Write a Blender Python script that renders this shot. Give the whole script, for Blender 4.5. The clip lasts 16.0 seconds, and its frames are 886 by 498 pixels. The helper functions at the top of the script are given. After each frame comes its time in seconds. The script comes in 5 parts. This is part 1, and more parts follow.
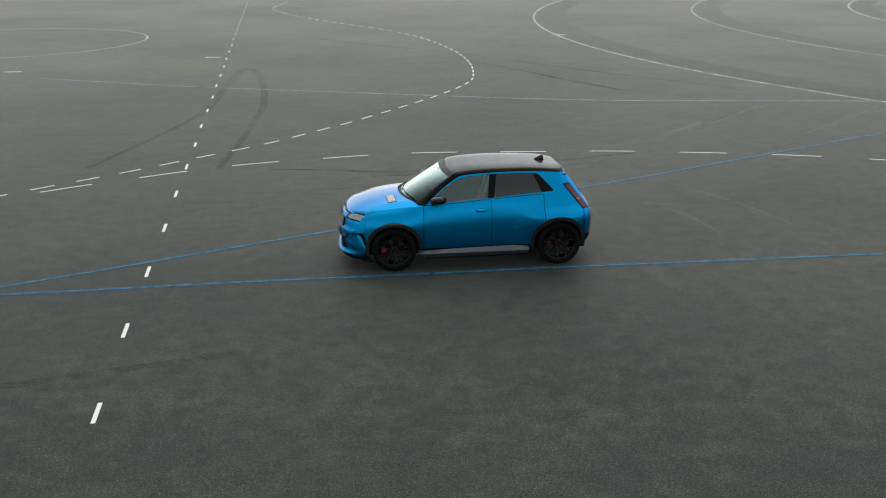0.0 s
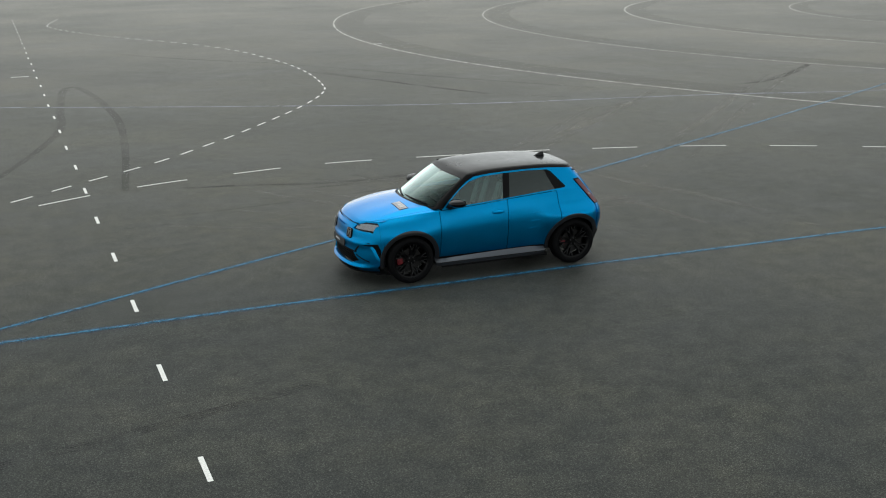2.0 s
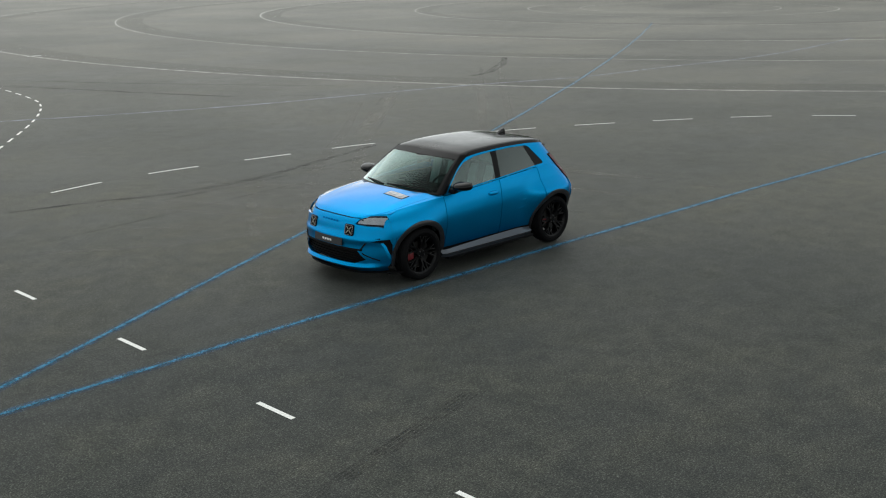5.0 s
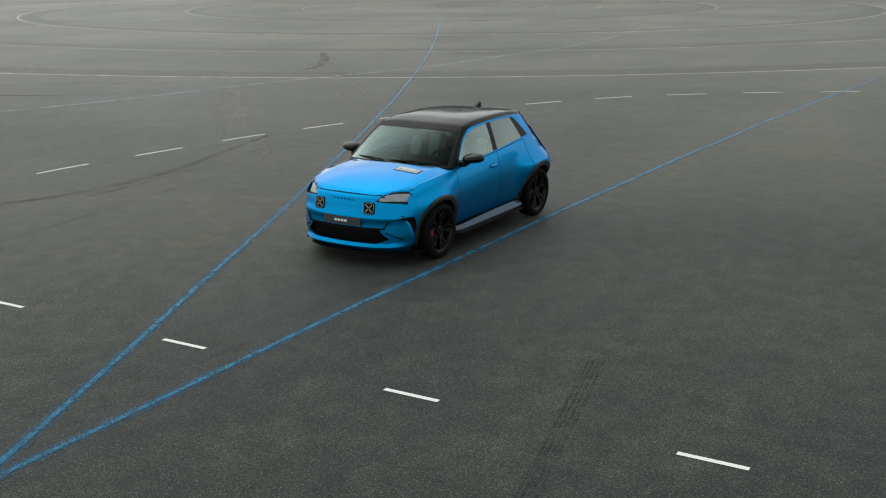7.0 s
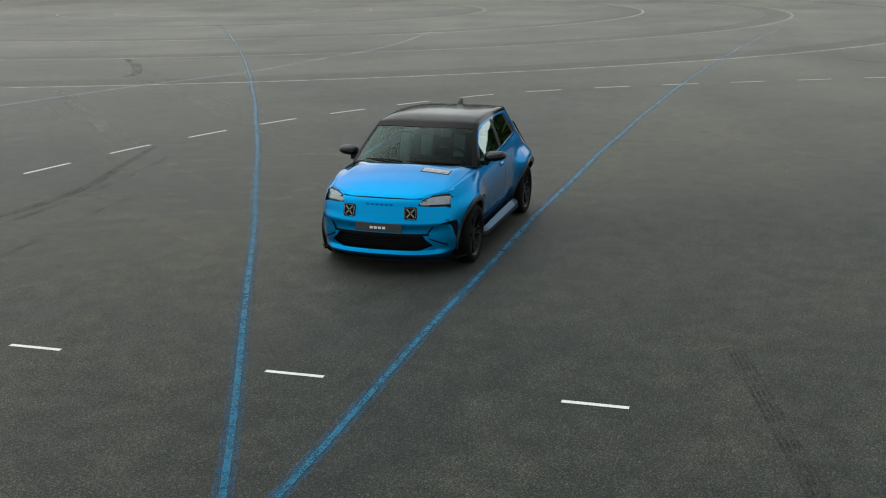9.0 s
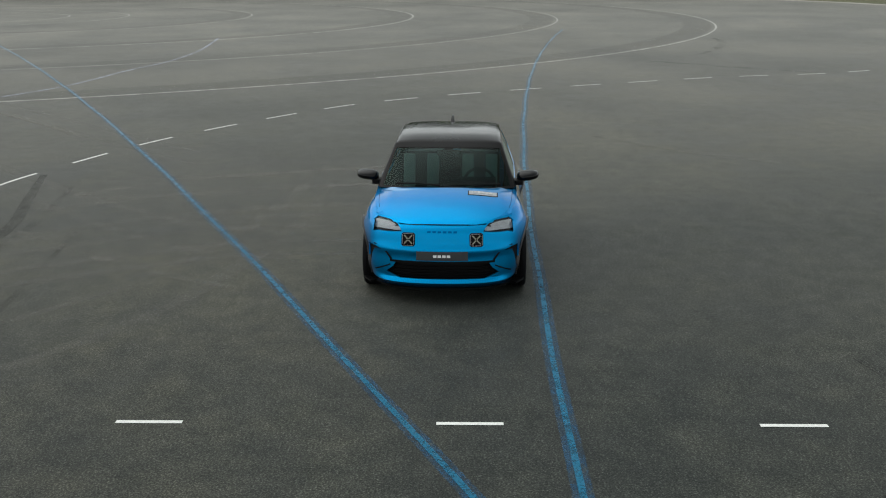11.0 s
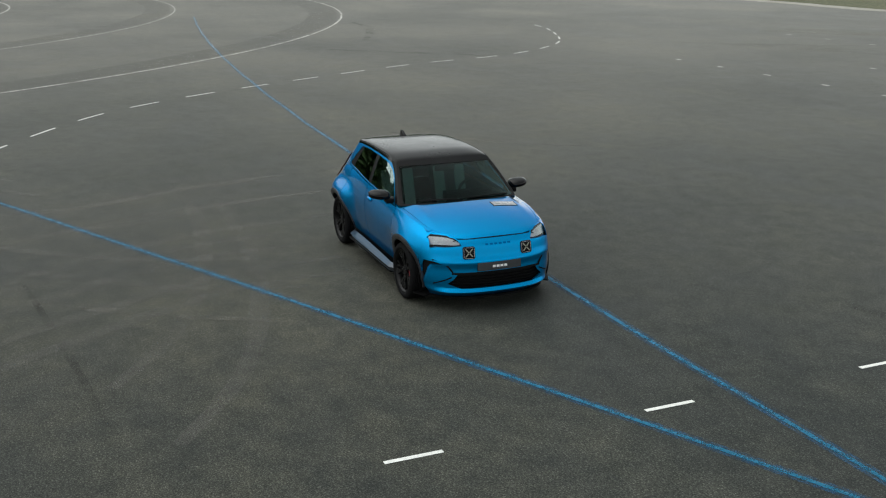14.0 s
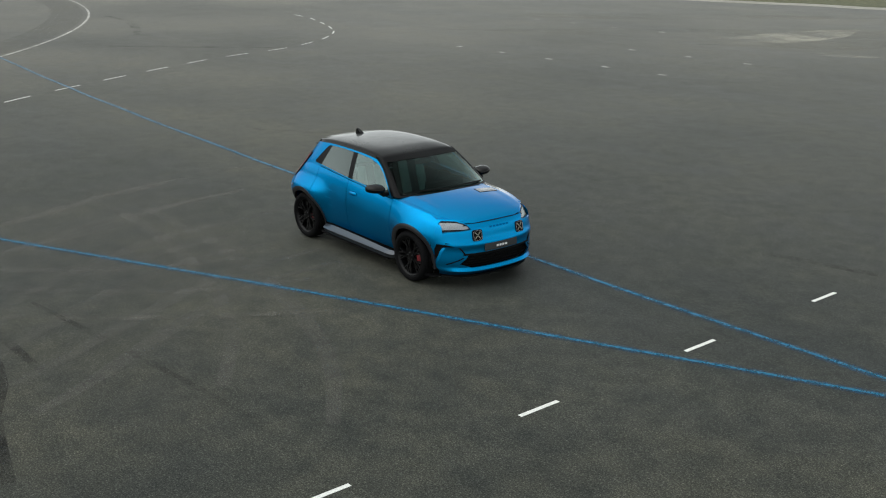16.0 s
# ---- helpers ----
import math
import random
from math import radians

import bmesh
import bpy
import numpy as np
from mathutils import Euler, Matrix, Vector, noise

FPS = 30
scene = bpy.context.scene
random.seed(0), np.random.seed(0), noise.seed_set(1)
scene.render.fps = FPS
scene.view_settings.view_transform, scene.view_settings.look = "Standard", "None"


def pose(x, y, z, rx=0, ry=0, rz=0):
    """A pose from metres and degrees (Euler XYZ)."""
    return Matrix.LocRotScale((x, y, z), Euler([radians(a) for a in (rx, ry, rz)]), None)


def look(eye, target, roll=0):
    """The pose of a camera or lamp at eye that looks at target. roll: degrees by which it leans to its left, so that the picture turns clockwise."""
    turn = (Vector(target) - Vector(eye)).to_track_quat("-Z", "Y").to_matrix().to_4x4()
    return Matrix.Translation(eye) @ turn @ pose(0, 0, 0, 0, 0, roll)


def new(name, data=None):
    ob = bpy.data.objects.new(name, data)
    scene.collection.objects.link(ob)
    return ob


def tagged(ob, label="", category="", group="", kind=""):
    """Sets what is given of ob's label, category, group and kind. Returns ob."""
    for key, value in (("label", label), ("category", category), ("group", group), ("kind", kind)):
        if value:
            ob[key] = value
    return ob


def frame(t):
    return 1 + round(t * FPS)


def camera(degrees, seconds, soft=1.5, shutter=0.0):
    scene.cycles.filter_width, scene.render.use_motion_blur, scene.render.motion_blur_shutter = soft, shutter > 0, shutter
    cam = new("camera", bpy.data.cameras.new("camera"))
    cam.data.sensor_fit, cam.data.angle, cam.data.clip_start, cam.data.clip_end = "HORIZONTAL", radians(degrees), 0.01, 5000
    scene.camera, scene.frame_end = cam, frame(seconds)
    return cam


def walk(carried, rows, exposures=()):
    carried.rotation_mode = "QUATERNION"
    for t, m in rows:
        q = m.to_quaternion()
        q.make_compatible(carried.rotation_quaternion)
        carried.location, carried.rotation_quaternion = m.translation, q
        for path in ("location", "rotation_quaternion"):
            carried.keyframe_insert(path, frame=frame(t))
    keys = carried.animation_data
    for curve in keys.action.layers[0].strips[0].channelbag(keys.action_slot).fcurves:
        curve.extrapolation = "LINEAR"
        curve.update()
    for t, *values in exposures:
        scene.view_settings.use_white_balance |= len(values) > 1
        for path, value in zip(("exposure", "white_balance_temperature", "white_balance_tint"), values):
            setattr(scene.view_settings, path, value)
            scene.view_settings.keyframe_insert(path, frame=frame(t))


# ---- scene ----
cam = camera(45.0, 16.0, soft=1.1)
PATH = [
    (0.0, (2.330, 16.275, 5.043), (1.220, 6.773, 2.132), -0.50),
    (0.5, (3.307, 15.855, 4.909), (1.623, 6.418, 2.062), -0.57),
    (1.0, (4.196, 15.405, 4.830), (1.956, 6.075, 2.014), -0.63),
    (1.5, (5.032, 14.943, 4.753), (2.248, 5.755, 1.954), -0.71),
    (2.0, (5.922, 14.410, 4.647), (2.523, 5.427, 1.862), -0.71),
    (2.5, (6.777, 13.839, 4.528), (2.771, 5.107, 1.754), -0.71),
    (3.0, (7.557, 13.244, 4.413), (2.973, 4.795, 1.656), -0.66),
    (3.5, (8.262, 12.615, 4.321), (3.127, 4.484, 1.578), -0.67),
    (4.0, (8.930, 11.877, 4.210), (3.224, 4.126, 1.494), -0.66),
    (4.5, (9.521, 11.091, 4.090), (3.288, 3.749, 1.399), -0.64),
    (5.0, (10.036, 10.301, 3.964), (3.334, 3.376, 1.294), -0.60),
    (5.5, (10.496, 9.532, 3.835), (3.376, 3.031, 1.180), -0.56),
    (6.0, (10.926, 8.792, 3.705), (3.424, 2.732, 1.060), -0.53),
    (6.5, (11.342, 8.074, 3.578), (3.478, 2.488, 0.940), -0.51),
    (7.0, (11.727, 7.358, 3.461), (3.522, 2.281, 0.833), -0.49),
    (7.5, (12.023, 6.608, 3.367), (3.511, 2.058, 0.753), -0.48),
    (8.0, (12.245, 5.772, 3.300), (3.448, 1.787, 0.706), -0.43),
    (8.5, (12.430, 4.888, 3.288), (3.395, 1.474, 0.697), -0.43),
    (9.0, (12.564, 3.999, 3.299), (3.344, 1.128, 0.703), -0.42),
    (9.5, (12.635, 3.133, 3.306), (3.267, 0.777, 0.718), -0.35),
    (10.0, (12.659, 2.263, 3.329), (3.164, 0.478, 0.750), -0.26),
    (10.5, (12.657, 1.376, 3.379), (3.063, 0.243, 0.798), -0.16),
    (11.0, (12.646, 0.474, 3.455), (2.998, 0.051, 0.861), -0.10),
    (11.5, (12.637, -0.433, 3.552), (2.991, -0.134, 0.934), -0.09),
    (12.0, (12.634, -1.334, 3.661), (3.043, -0.343, 1.011), -0.14),
    (12.5, (12.628, -2.223, 3.774), (3.137, -0.581, 1.085), -0.19),
    (13.0, (12.595, -3.099, 3.884), (3.251, -0.811, 1.151), -0.11),
    (13.5, (12.551, -3.966, 3.987), (3.402, -1.033, 1.212), 0.01),
    (14.0, (12.480, -4.876, 4.089), (3.578, -1.294, 1.272), 0.02),
    (14.5, (12.378, -5.824, 4.202), (3.765, -1.628, 1.337), -0.00),
    (15.0, (12.247, -6.798, 4.314), (3.954, -2.026, 1.405), 0.06),
    (15.5, (12.066, -7.768, 4.415), (4.144, -2.419, 1.478), 0.16),
    (16.0, (11.807, -8.704, 4.499), (4.334, -2.754, 1.540), 0.25),
]
EXPOSURES = [(0.0, 0.06), (6.5, 0.05), (11.0, 0.06), (13.0, 0.20), (16.0, 0.12)]
walk(cam, [(t, look(e, g, r)) for t, e, g, r in PATH], exposures=EXPOSURES)

# ---- light: a bright overcast sky with a weak, very soft sun ----
SUN_ELEVATION, SUN_AZIMUTH = 60.0, 245.0      # degrees; azimuth counted from +x towards +y
world = bpy.data.worlds.new("overcast_sky")
scene.world = world
world.use_nodes = True
wn, wl = world.node_tree.nodes, world.node_tree.links
sky = wn.new("ShaderNodeTexSky")
sky.sky_type = "NISHITA"
sky.sun_disc = False
sky.sun_elevation = radians(SUN_ELEVATION)
sky.sun_rotation = radians(90 - SUN_AZIMUTH)
sky.air_density, sky.dust_density, sky.ozone_density = 1.0, 3.0, 1.0
cloud = wn.new("ShaderNodeHueSaturation")      # cloud cover takes most of the blue away
cloud.inputs["Saturation"].default_value = 0.22
wl.new(sky.outputs["Color"], cloud.inputs["Color"])
veil = wn.new("ShaderNodeMix")                 # cloud layer, even in brightness
veil.data_type = "RGBA"
veil.inputs[0].default_value = 0.82
wl.new(cloud.outputs["Color"], veil.inputs[6])
sa, se = radians(SUN_AZIMUTH), radians(SUN_ELEVATION)
SUN_DIR = (math.cos(sa) * math.cos(se), math.sin(sa) * math.cos(se), math.sin(se))
way, dot, half, glow = wn.new("ShaderNodeTexCoord"), wn.new("ShaderNodeVectorMath"), wn.new("ShaderNodeMath"), wn.new("ShaderNodeMath")
dot.operation, half.operation, glow.operation = "DOT_PRODUCT", "MULTIPLY_ADD", "POWER"
dot.inputs[1].default_value = SUN_DIR
half.inputs[1].default_value, half.inputs[2].default_value = 0.5, 0.5
glow.inputs[1].default_value = 4.5
wl.new(way.outputs["Generated"], dot.inputs[0])
wl.new(dot.outputs["Value"], half.inputs[0])
wl.new(half.outputs[0], glow.inputs[0])
cover = wn.new("ShaderNodeMix")                # cloud is brightest round the hidden sun
cover.data_type = "RGBA"
wl.new(glow.outputs[0], cover.inputs[0])
split, rise, deck = wn.new("ShaderNodeSeparateXYZ"), wn.new("ShaderNodeMapRange"), wn.new("ShaderNodeMix")
rise.interpolation_type, deck.data_type = "SMOOTHSTEP", "RGBA"
rise.inputs[1].default_value, rise.inputs[2].default_value = 0.12, 0.60
wl.new(way.outputs["Generated"], split.inputs[0])
wl.new(split.outputs["Z"], rise.inputs[0])
wl.new(rise.outputs[0], deck.inputs[0])
deck.inputs[6].default_value = (7.0, 7.45, 7.4, 1)       # misty horizon, darker cloud overhead
deck.inputs[7].default_value = (2.55, 2.8, 2.8, 1)
wl.new(deck.outputs[2], cover.inputs[6])
cover.inputs[7].default_value = (8.4, 8.95, 8.9, 1)
wl.new(cover.outputs[2], veil.inputs[7])
wl.new(veil.outputs[2], wn["Background"].inputs["Color"])
wn["Background"].inputs["Strength"].default_value = 0.162

sun = new("sun", bpy.data.lights.new("sun", "SUN"))
sun.data.energy, sun.data.angle, sun.data.color = 0.65, radians(80), (1.0, 0.98, 0.93)
sun.matrix_world = look((math.cos(sa) * math.cos(se) * 50, math.sin(sa) * math.cos(se) * 50, math.sin(se) * 50), (0, 0, 0))


# ---- material helpers ----
def material(name, rough=0.5, metal=0.0, base=(0.5, 0.5, 0.5)):
    m = bpy.data.materials.new(name)
    m.use_nodes = True
    b = m.node_tree.nodes["Principled BSDF"]
    b.inputs["Base Color"].default_value = (*base, 1)
    b.inputs["Roughness"].default_value, b.inputs["Metallic"].default_value = rough, metal
    return m, m.node_tree.nodes, m.node_tree.links, b


def noise_node(nodes, links, scale, detail=4, rough=0.6, coord="Object", stretch=None):
    tc = nodes.new("ShaderNodeTexCoord")
    n = nodes.new("ShaderNodeTexNoise")
    n.inputs["Scale"].default_value, n.inputs["Detail"].default_value, n.inputs["Roughness"].default_value = scale, detail, rough
    if stretch:
        mp = nodes.new("ShaderNodeMapping")
        mp.inputs["Scale"].default_value = stretch
        links.new(tc.outputs[coord], mp.inputs["Vector"])
        links.new(mp.outputs["Vector"], n.inputs["Vector"])
    else:
        links.new(tc.outputs[coord], n.inputs["Vector"])
    return n


def ramp(nodes, links, src, stops):
    r = nodes.new("ShaderNodeValToRGB")
    while len(r.color_ramp.elements) < len(stops):
        r.color_ramp.elements.new(0.5)
    for e, (p, c) in zip(r.color_ramp.elements, stops):
        e.position, e.color = p, (*c, 1) if len(c) == 3 else c
    links.new(src, r.inputs["Fac"])
    return r


def mix(nodes, links, a, b, fac, mode="MIX"):
    m = nodes.new("ShaderNodeMix")
    m.data_type, m.blend_type = "RGBA", mode
    for sock, v in ((m.inputs[0], fac), (m.inputs[6], a), (m.inputs[7], b)):
        if hasattr(v, "is_linked"):
            links.new(v, sock)
        else:
            sock.default_value = v if not isinstance(v, tuple) or len(v) == 4 else (*v, 1)
    return m.outputs[2]


def bump(nodes, links, bsdf, height, strength, distance):
    b = nodes.new("ShaderNodeBump")
    b.inputs["Strength"].default_value, b.inputs["Distance"].default_value = strength, distance
    links.new(height, b.inputs["Height"])
    links.new(b.outputs["Normal"], bsdf.inputs["Normal"])


def grey(v, tint=(1, 1, 1)):
    return tuple(v * t for t in tint)


# ---- materials of the ground ----
def haze_gloss(n, l, shader, amount, strength=0.23, power=8.5):
    """A broad, weak gloss over a surface shader, strong only at grazing angles; stands in for far haze."""
    lw, pw, sc, mx, gl = n.new("ShaderNodeLayerWeight"), n.new("ShaderNodeMath"), n.new("ShaderNodeMath"), n.new("ShaderNodeMixShader"), n.new("ShaderNodeBsdfGlossy")
    lw.inputs["Blend"].default_value = 0.5
    pw.operation, sc.operation = "POWER", "MULTIPLY"
    pw.inputs[1].default_value, sc.inputs[1].default_value = power, strength
    gl.inputs["Roughness"].default_value, gl.inputs["Color"].default_value = 0.80, (1.0, 0.965, 0.895, 1)
    l.new(lw.outputs["Facing"], pw.inputs[0])
    l.new(pw.outputs[0], sc.inputs[0])
    fac = sc.outputs[0]
    if amount is not None:
        am = n.new("ShaderNodeMath")
        am.operation = "MULTIPLY"
        l.new(fac, am.inputs[0])
        l.new(amount, am.inputs[1])
        fac = am.outputs[0]
    l.new(fac, mx.inputs["Fac"])
    l.new(shader, mx.inputs[1])
    l.new(gl.outputs["BSDF"], mx.inputs[2])
    return mx.outputs["Shader"]


def asphalt_material():
    m, n, l, b = material("damp_asphalt", 0.55)
    fine = noise_node(n, l, 68, 3, 0.75)                       # single chippings
    speck = noise_node(n, l, 25, 3, 0.8)
    mid = noise_node(n, l, 1.1, 5, 0.65)
    big = noise_node(n, l, 0.10, 5, 0.6)
    streak = noise_node(n, l, 0.22, 4, 0.6, stretch=(0.6, 1.35, 1))
    c = ramp(n, l, fine.outputs["Fac"], [(0.36, grey(0.019, (0.965, 1.03, 0.96))), (0.48, grey(0.037, (0.95, 1.02, 0.955))), (0.58, grey(0.063, (0.96, 1.02, 0.95))), (0.70, grey(0.155, (0.975, 1.02, 0.94)))])
    s = ramp(n, l, speck.outputs["Fac"], [(0.37, grey(0.64)), (0.54, grey(0.93)), (0.67, grey(1.48))])
    c1 = mix(n, l, c.outputs["Color"], s.outputs["Color"], 0.8, "MULTIPLY")
    p = ramp(n, l, mid.outputs["Fac"], [(0.33, (0.66, 0.70, 0.70)), (0.5, (0.97, 0.98, 0.96)), (0.67, (1.36, 1.33, 1.24))])
    c2 = mix(n, l, c1, p.outputs["Color"], 0.7, "MULTIPLY")
    clump = noise_node(n, l, 3.2, 5, 0.75)
    k = ramp(n, l, clump.outputs["Fac"], [(0.36, (0.68, 0.72, 0.72)), (0.64, (1.30, 1.29, 1.24))])
    c2 = mix(n, l, c2, k.outputs["Color"], 0.8, "MULTIPLY")
    q = ramp(n, l, big.outputs["Fac"], [(0.34, (0.64, 0.70, 0.70)), (0.5, (1.0, 1.0, 0.98)), (0.66, (1.34, 1.25, 1.09))])
    c3 = mix(n, l, c2, q.outputs["Color"], 0.75, "MULTIPLY")
    w = ramp(n, l, streak.outputs["Fac"], [(0.36, (0.70, 0.72, 0.74)), (0.64, (1.30, 1.24, 1.16))])
    c4 = mix(n, l, c3, w.outputs["Color"], 0.7, "MULTIPLY")
    tc, stone, pick, one, keep = n.new("ShaderNodeTexCoord"), n.new("ShaderNodeTexVoronoi"), n.new("ShaderNodeSeparateColor"), n.new("ShaderNodeMath"), n.new("ShaderNodeMath")
    stone.inputs["Scale"].default_value = 64.0                # pale stones among the chippings
    one.operation, keep.operation = "GREATER_THAN", "MULTIPLY"
    one.inputs[1].default_value = 0.80
    l.new(tc.outputs["Object"], stone.inputs["Vector"])
    l.new(stone.outputs["Color"], pick.inputs["Color"])
    l.new(pick.outputs[0], one.inputs[0])
    size = ramp(n, l, stone.outputs["Distance"], [(0.15, grey(0.46)), (0.55, grey(0.0))])
    l.new(one.outputs[0], keep.inputs[0])
    l.new(size.outputs["Color"], keep.inputs[1])
    l.new(mix(n, l, c4, (0.15, 0.152, 0.14, 1), keep.outputs[0]), b.inputs["Base Color"])
    damp = mix(n, l, streak.outputs["Fac"], mid.outputs["Fac"], 0.45)
    wet = ramp(n, l, damp, [(0.36, grey(0.50)), (0.64, grey(0.72))])
    l.new(wet.outputs["Color"], b.inputs["Roughness"])
    b.inputs["Specular IOR Level"].default_value = 0.08
    film = mix(n, l, streak.outputs["Fac"], big.outputs["Fac"], 0.5)
    dust = ramp(n, l, film, [(0.36, grey(0.74)), (0.66, grey(1.26))])        # the gloss that stands in for haze is uneven
    grit = ramp(n, l, fine.outputs["Fac"], [(0.36, grey(0.55)), (0.50, grey(0.98)), (0.66, grey(1.4))])
    film = mix(n, l, dust.outputs["Color"], grit.outputs["Color"], 0.7, "MULTIPLY")
    l.new(haze_gloss(n, l, b.outputs["BSDF"], film), n["Material Output"].inputs["Surface"])
    bump(n, l, b, mix(n, l, fine.outputs["Fac"], speck.outputs["Fac"], 0.25), 0.65, 0.007)
    return m


def paint_line_material(name, colour, wear, alpha_low, alpha_high, scale=9.0, film=0.23):
    """Road paint rubbed thin by tyres: the wear lets the asphalt show through."""
    m, n, l, b = material(name, 0.6)
    nz = noise_node(n, l, scale, 5, 0.75)
    gr = noise_node(n, l, 60, 3, 0.8)
    tone = ramp(n, l, gr.outputs["Fac"], [(0.3, grey(0.72)), (0.7, grey(1.1))])
    l.new(mix(n, l, colour, tone.outputs["Color"], 1.0, "MULTIPLY"), b.inputs["Base Color"])
    ad = n.new("ShaderNodeMath")
    ad.operation = "MULTIPLY_ADD"
    l.new(gr.outputs["Fac"], ad.inputs[0])
    ad.inputs[1].default_value = 0.55
    l.new(nz.outputs["Fac"], ad.inputs[2])
    a = ramp(n, l, ad.outputs[0], [(wear, grey(alpha_low)), (min(wear + 0.22, 1.0), grey(alpha_high))])
    b.inputs["Specular IOR Level"].default_value = 0.15
    tr, mx = n.new("ShaderNodeBsdfTransparent"), n.new("ShaderNodeMixShader")
    l.new(a.outputs["Color"], mx.inputs["Fac"])
    l.new(tr.outputs["BSDF"], mx.inputs[1])
    # film: how strongly the stand-in for haze pales the marking at grazing angles
    l.new(haze_gloss(n, l, b.outputs["BSDF"], None, film), mx.inputs[2])
    l.new(mx.outputs["Shader"], n["Material Output"].inputs["Surface"])
    bump(n, l, b, gr.outputs["Fac"], 0.5, 0.003)
    return m


ASPHALT = asphalt_material()
WHITE_LINE = paint_line_material("white_road_paint", (0.78, 0.78, 0.75, 1), 0.46, 0.75, 1.0)
THIN_WHITE = paint_line_material("worn_white_road_paint", (0.60, 0.59, 0.55, 1), 0.64, 0.32, 0.90, 2.0)
FAINT_LINE = paint_line_material("faded_pale_blue_marking", (0.42, 0.46, 0.58, 1), 0.70, 0.30, 0.70, 1.2)
BLUE_LINE = paint_line_material("sprayed_blue_marking", (0.010, 0.150, 0.262, 1), 0.63, 0.34, 0.86, 6.0, 0.38)
BLUE_SPRAY = paint_line_material("thin_blue_overspray", (0.02, 0.125, 0.26, 1), 0.66, 0.06, 0.40, 9.0, 0.38)
RUBBER = paint_line_material("rubber_tyre_mark", (0.012, 0.012, 0.013, 1), 0.70, 0.05, 0.66, 1.6, 0.16)
RUBBER_FAINT = paint_line_material("old_tyre_mark", (0.018, 0.018, 0.018, 1), 0.72, 0.0, 0.42, 0.7, 0.20)
TYRE_PRINT = paint_line_material("fresh_tyre_print", (0.012, 0.012, 0.013, 1), 0.70, 0.0, 0.46, 2.6)
TYRE_ARC = paint_line_material("smooth_old_tyre_mark", (0.012, 0.012, 0.012, 1), 0.62, 0.04, 0.21, 0.3, 0.22)
BROAD_RUBBER = paint_line_material("broad_rubber_film", (0.015, 0.015, 0.015, 1), 0.64, 0.0, 0.15, 0.10, 0.19)
PALE_TRACK = paint_line_material("pale_dusty_track", (0.16, 0.155, 0.14, 1), 0.62, 0.04, 0.21, 0.5, 0.36)
PALE_SCUFF = paint_line_material("pale_tyre_scuff", (0.18, 0.17, 0.145, 1), 0.70, 0.0, 0.30, 0.9, 0.40)
WORN = paint_line_material("bleached_asphalt", (0.34, 0.325, 0.26, 1), 0.66, 0.0, 0.58, 0.5, 0.40)
DUST = paint_line_material("yellowish_dust", (0.16, 0.145, 0.095, 1), 0.72, 0.0, 0.24, 0.22, 0.30)


# ---- mesh helpers ----
def mesh_object(name, bm, mat, smooth=False):
    me = bpy.data.meshes.new(name)
    bm.normal_update()
    bm.to_mesh(me)
    bm.free()
    for p in me.polygons:
        p.use_smooth = smooth
    for mm in (mat if isinstance(mat, (list, tuple)) else [mat]):
        me.materials.append(mm)
    return new(name, me)


def part(name, bm, mat, parent, label="", smooth=True, sharp=35):
    ob = mesh_object(name, bm, mat, smooth)
    if smooth and sharp:
        ob.data.set_sharp_from_angle(angle=radians(sharp))
    ob.parent = parent
    if label:
        ob["label"] = label
    return ob


def ribbon(bm, pts, width, z):
    """A flat painted strip along the points pts."""
    n = len(pts)
    rows = []
    for i, p in enumerate(pts):
        a, b = pts[max(i - 1, 0)], pts[min(i + 1, n - 1)]
        d = Vector((b[0] - a[0], b[1] - a[1])).normalized()
        w = width(i / max(n - 1, 1)) if callable(width) else width
        rows.append([bm.verts.new((p[0] - d.y * s * w / 2, p[1] + d.x * s * w / 2, z)) for s in (1, -1)])
    for (a, b), (c, d) in zip(rows, rows[1:]):
        bm.faces.new((a, b, d, c))


def spline(points, step=0.25):
    """Points at even steps along a smooth curve through a few control points."""
    P = [Vector(p) for p in points]
    P = [P[0] * 2 - P[1], *P, P[-1] * 2 - P[-2]]
    out = []
    for i in range(1, len(P) - 2):
        for k in range(40):
            t = k / 40
            a, b, c, d = P[i - 1:i + 3]
            out.append(0.5 * (2 * b + (c - a) * t + (2 * a - 5 * b + 4 * c - d) * t * t + (3 * b - a - 3 * c + d) * t ** 3))
    out.append(P[-2])
    even, left = [out[0]], step
    for a, b in zip(out, out[1:]):
        seg = (b - a).length
        while seg >= left:
            a = a + (b - a).normalized() * left
            even.append(a)
            seg, left = (b - a).length, step
        left -= seg
    return even


def arc(cx, cy, r, a0, a1, step=0.4):
    k = max(3, int(abs(radians(a1 - a0)) * r / step))
    return [Vector((cx + r * math.cos(radians(a0 + (a1 - a0) * i / k)), cy + r * math.sin(radians(a0 + (a1 - a0) * i / k)))) for i in range(k + 1)]


def along(pts, s0, s1):
    """The stretch of a polyline between two lengths."""
    out, s = [], 0.0
    for a, b in zip(pts, pts[1:]):
        d = (b - a).length
        if s + d > s0 and s < s1:
            p, q = max(0, (s0 - s) / d), min(1, (s1 - s) / d)
            if not out:
                out.append(a + (b - a) * p)
            out.append(a + (b - a) * q)
        s += d
    return out


def marking(name, mat, lines, width, z, label, kind="structure", category="road marking"):
    bm = bmesh.new()
    for pts in lines:
        if len(pts) > 1:
            ribbon(bm, pts, width, z)
    return tagged(mesh_object(name, bm, mat), label, category, kind=kind)


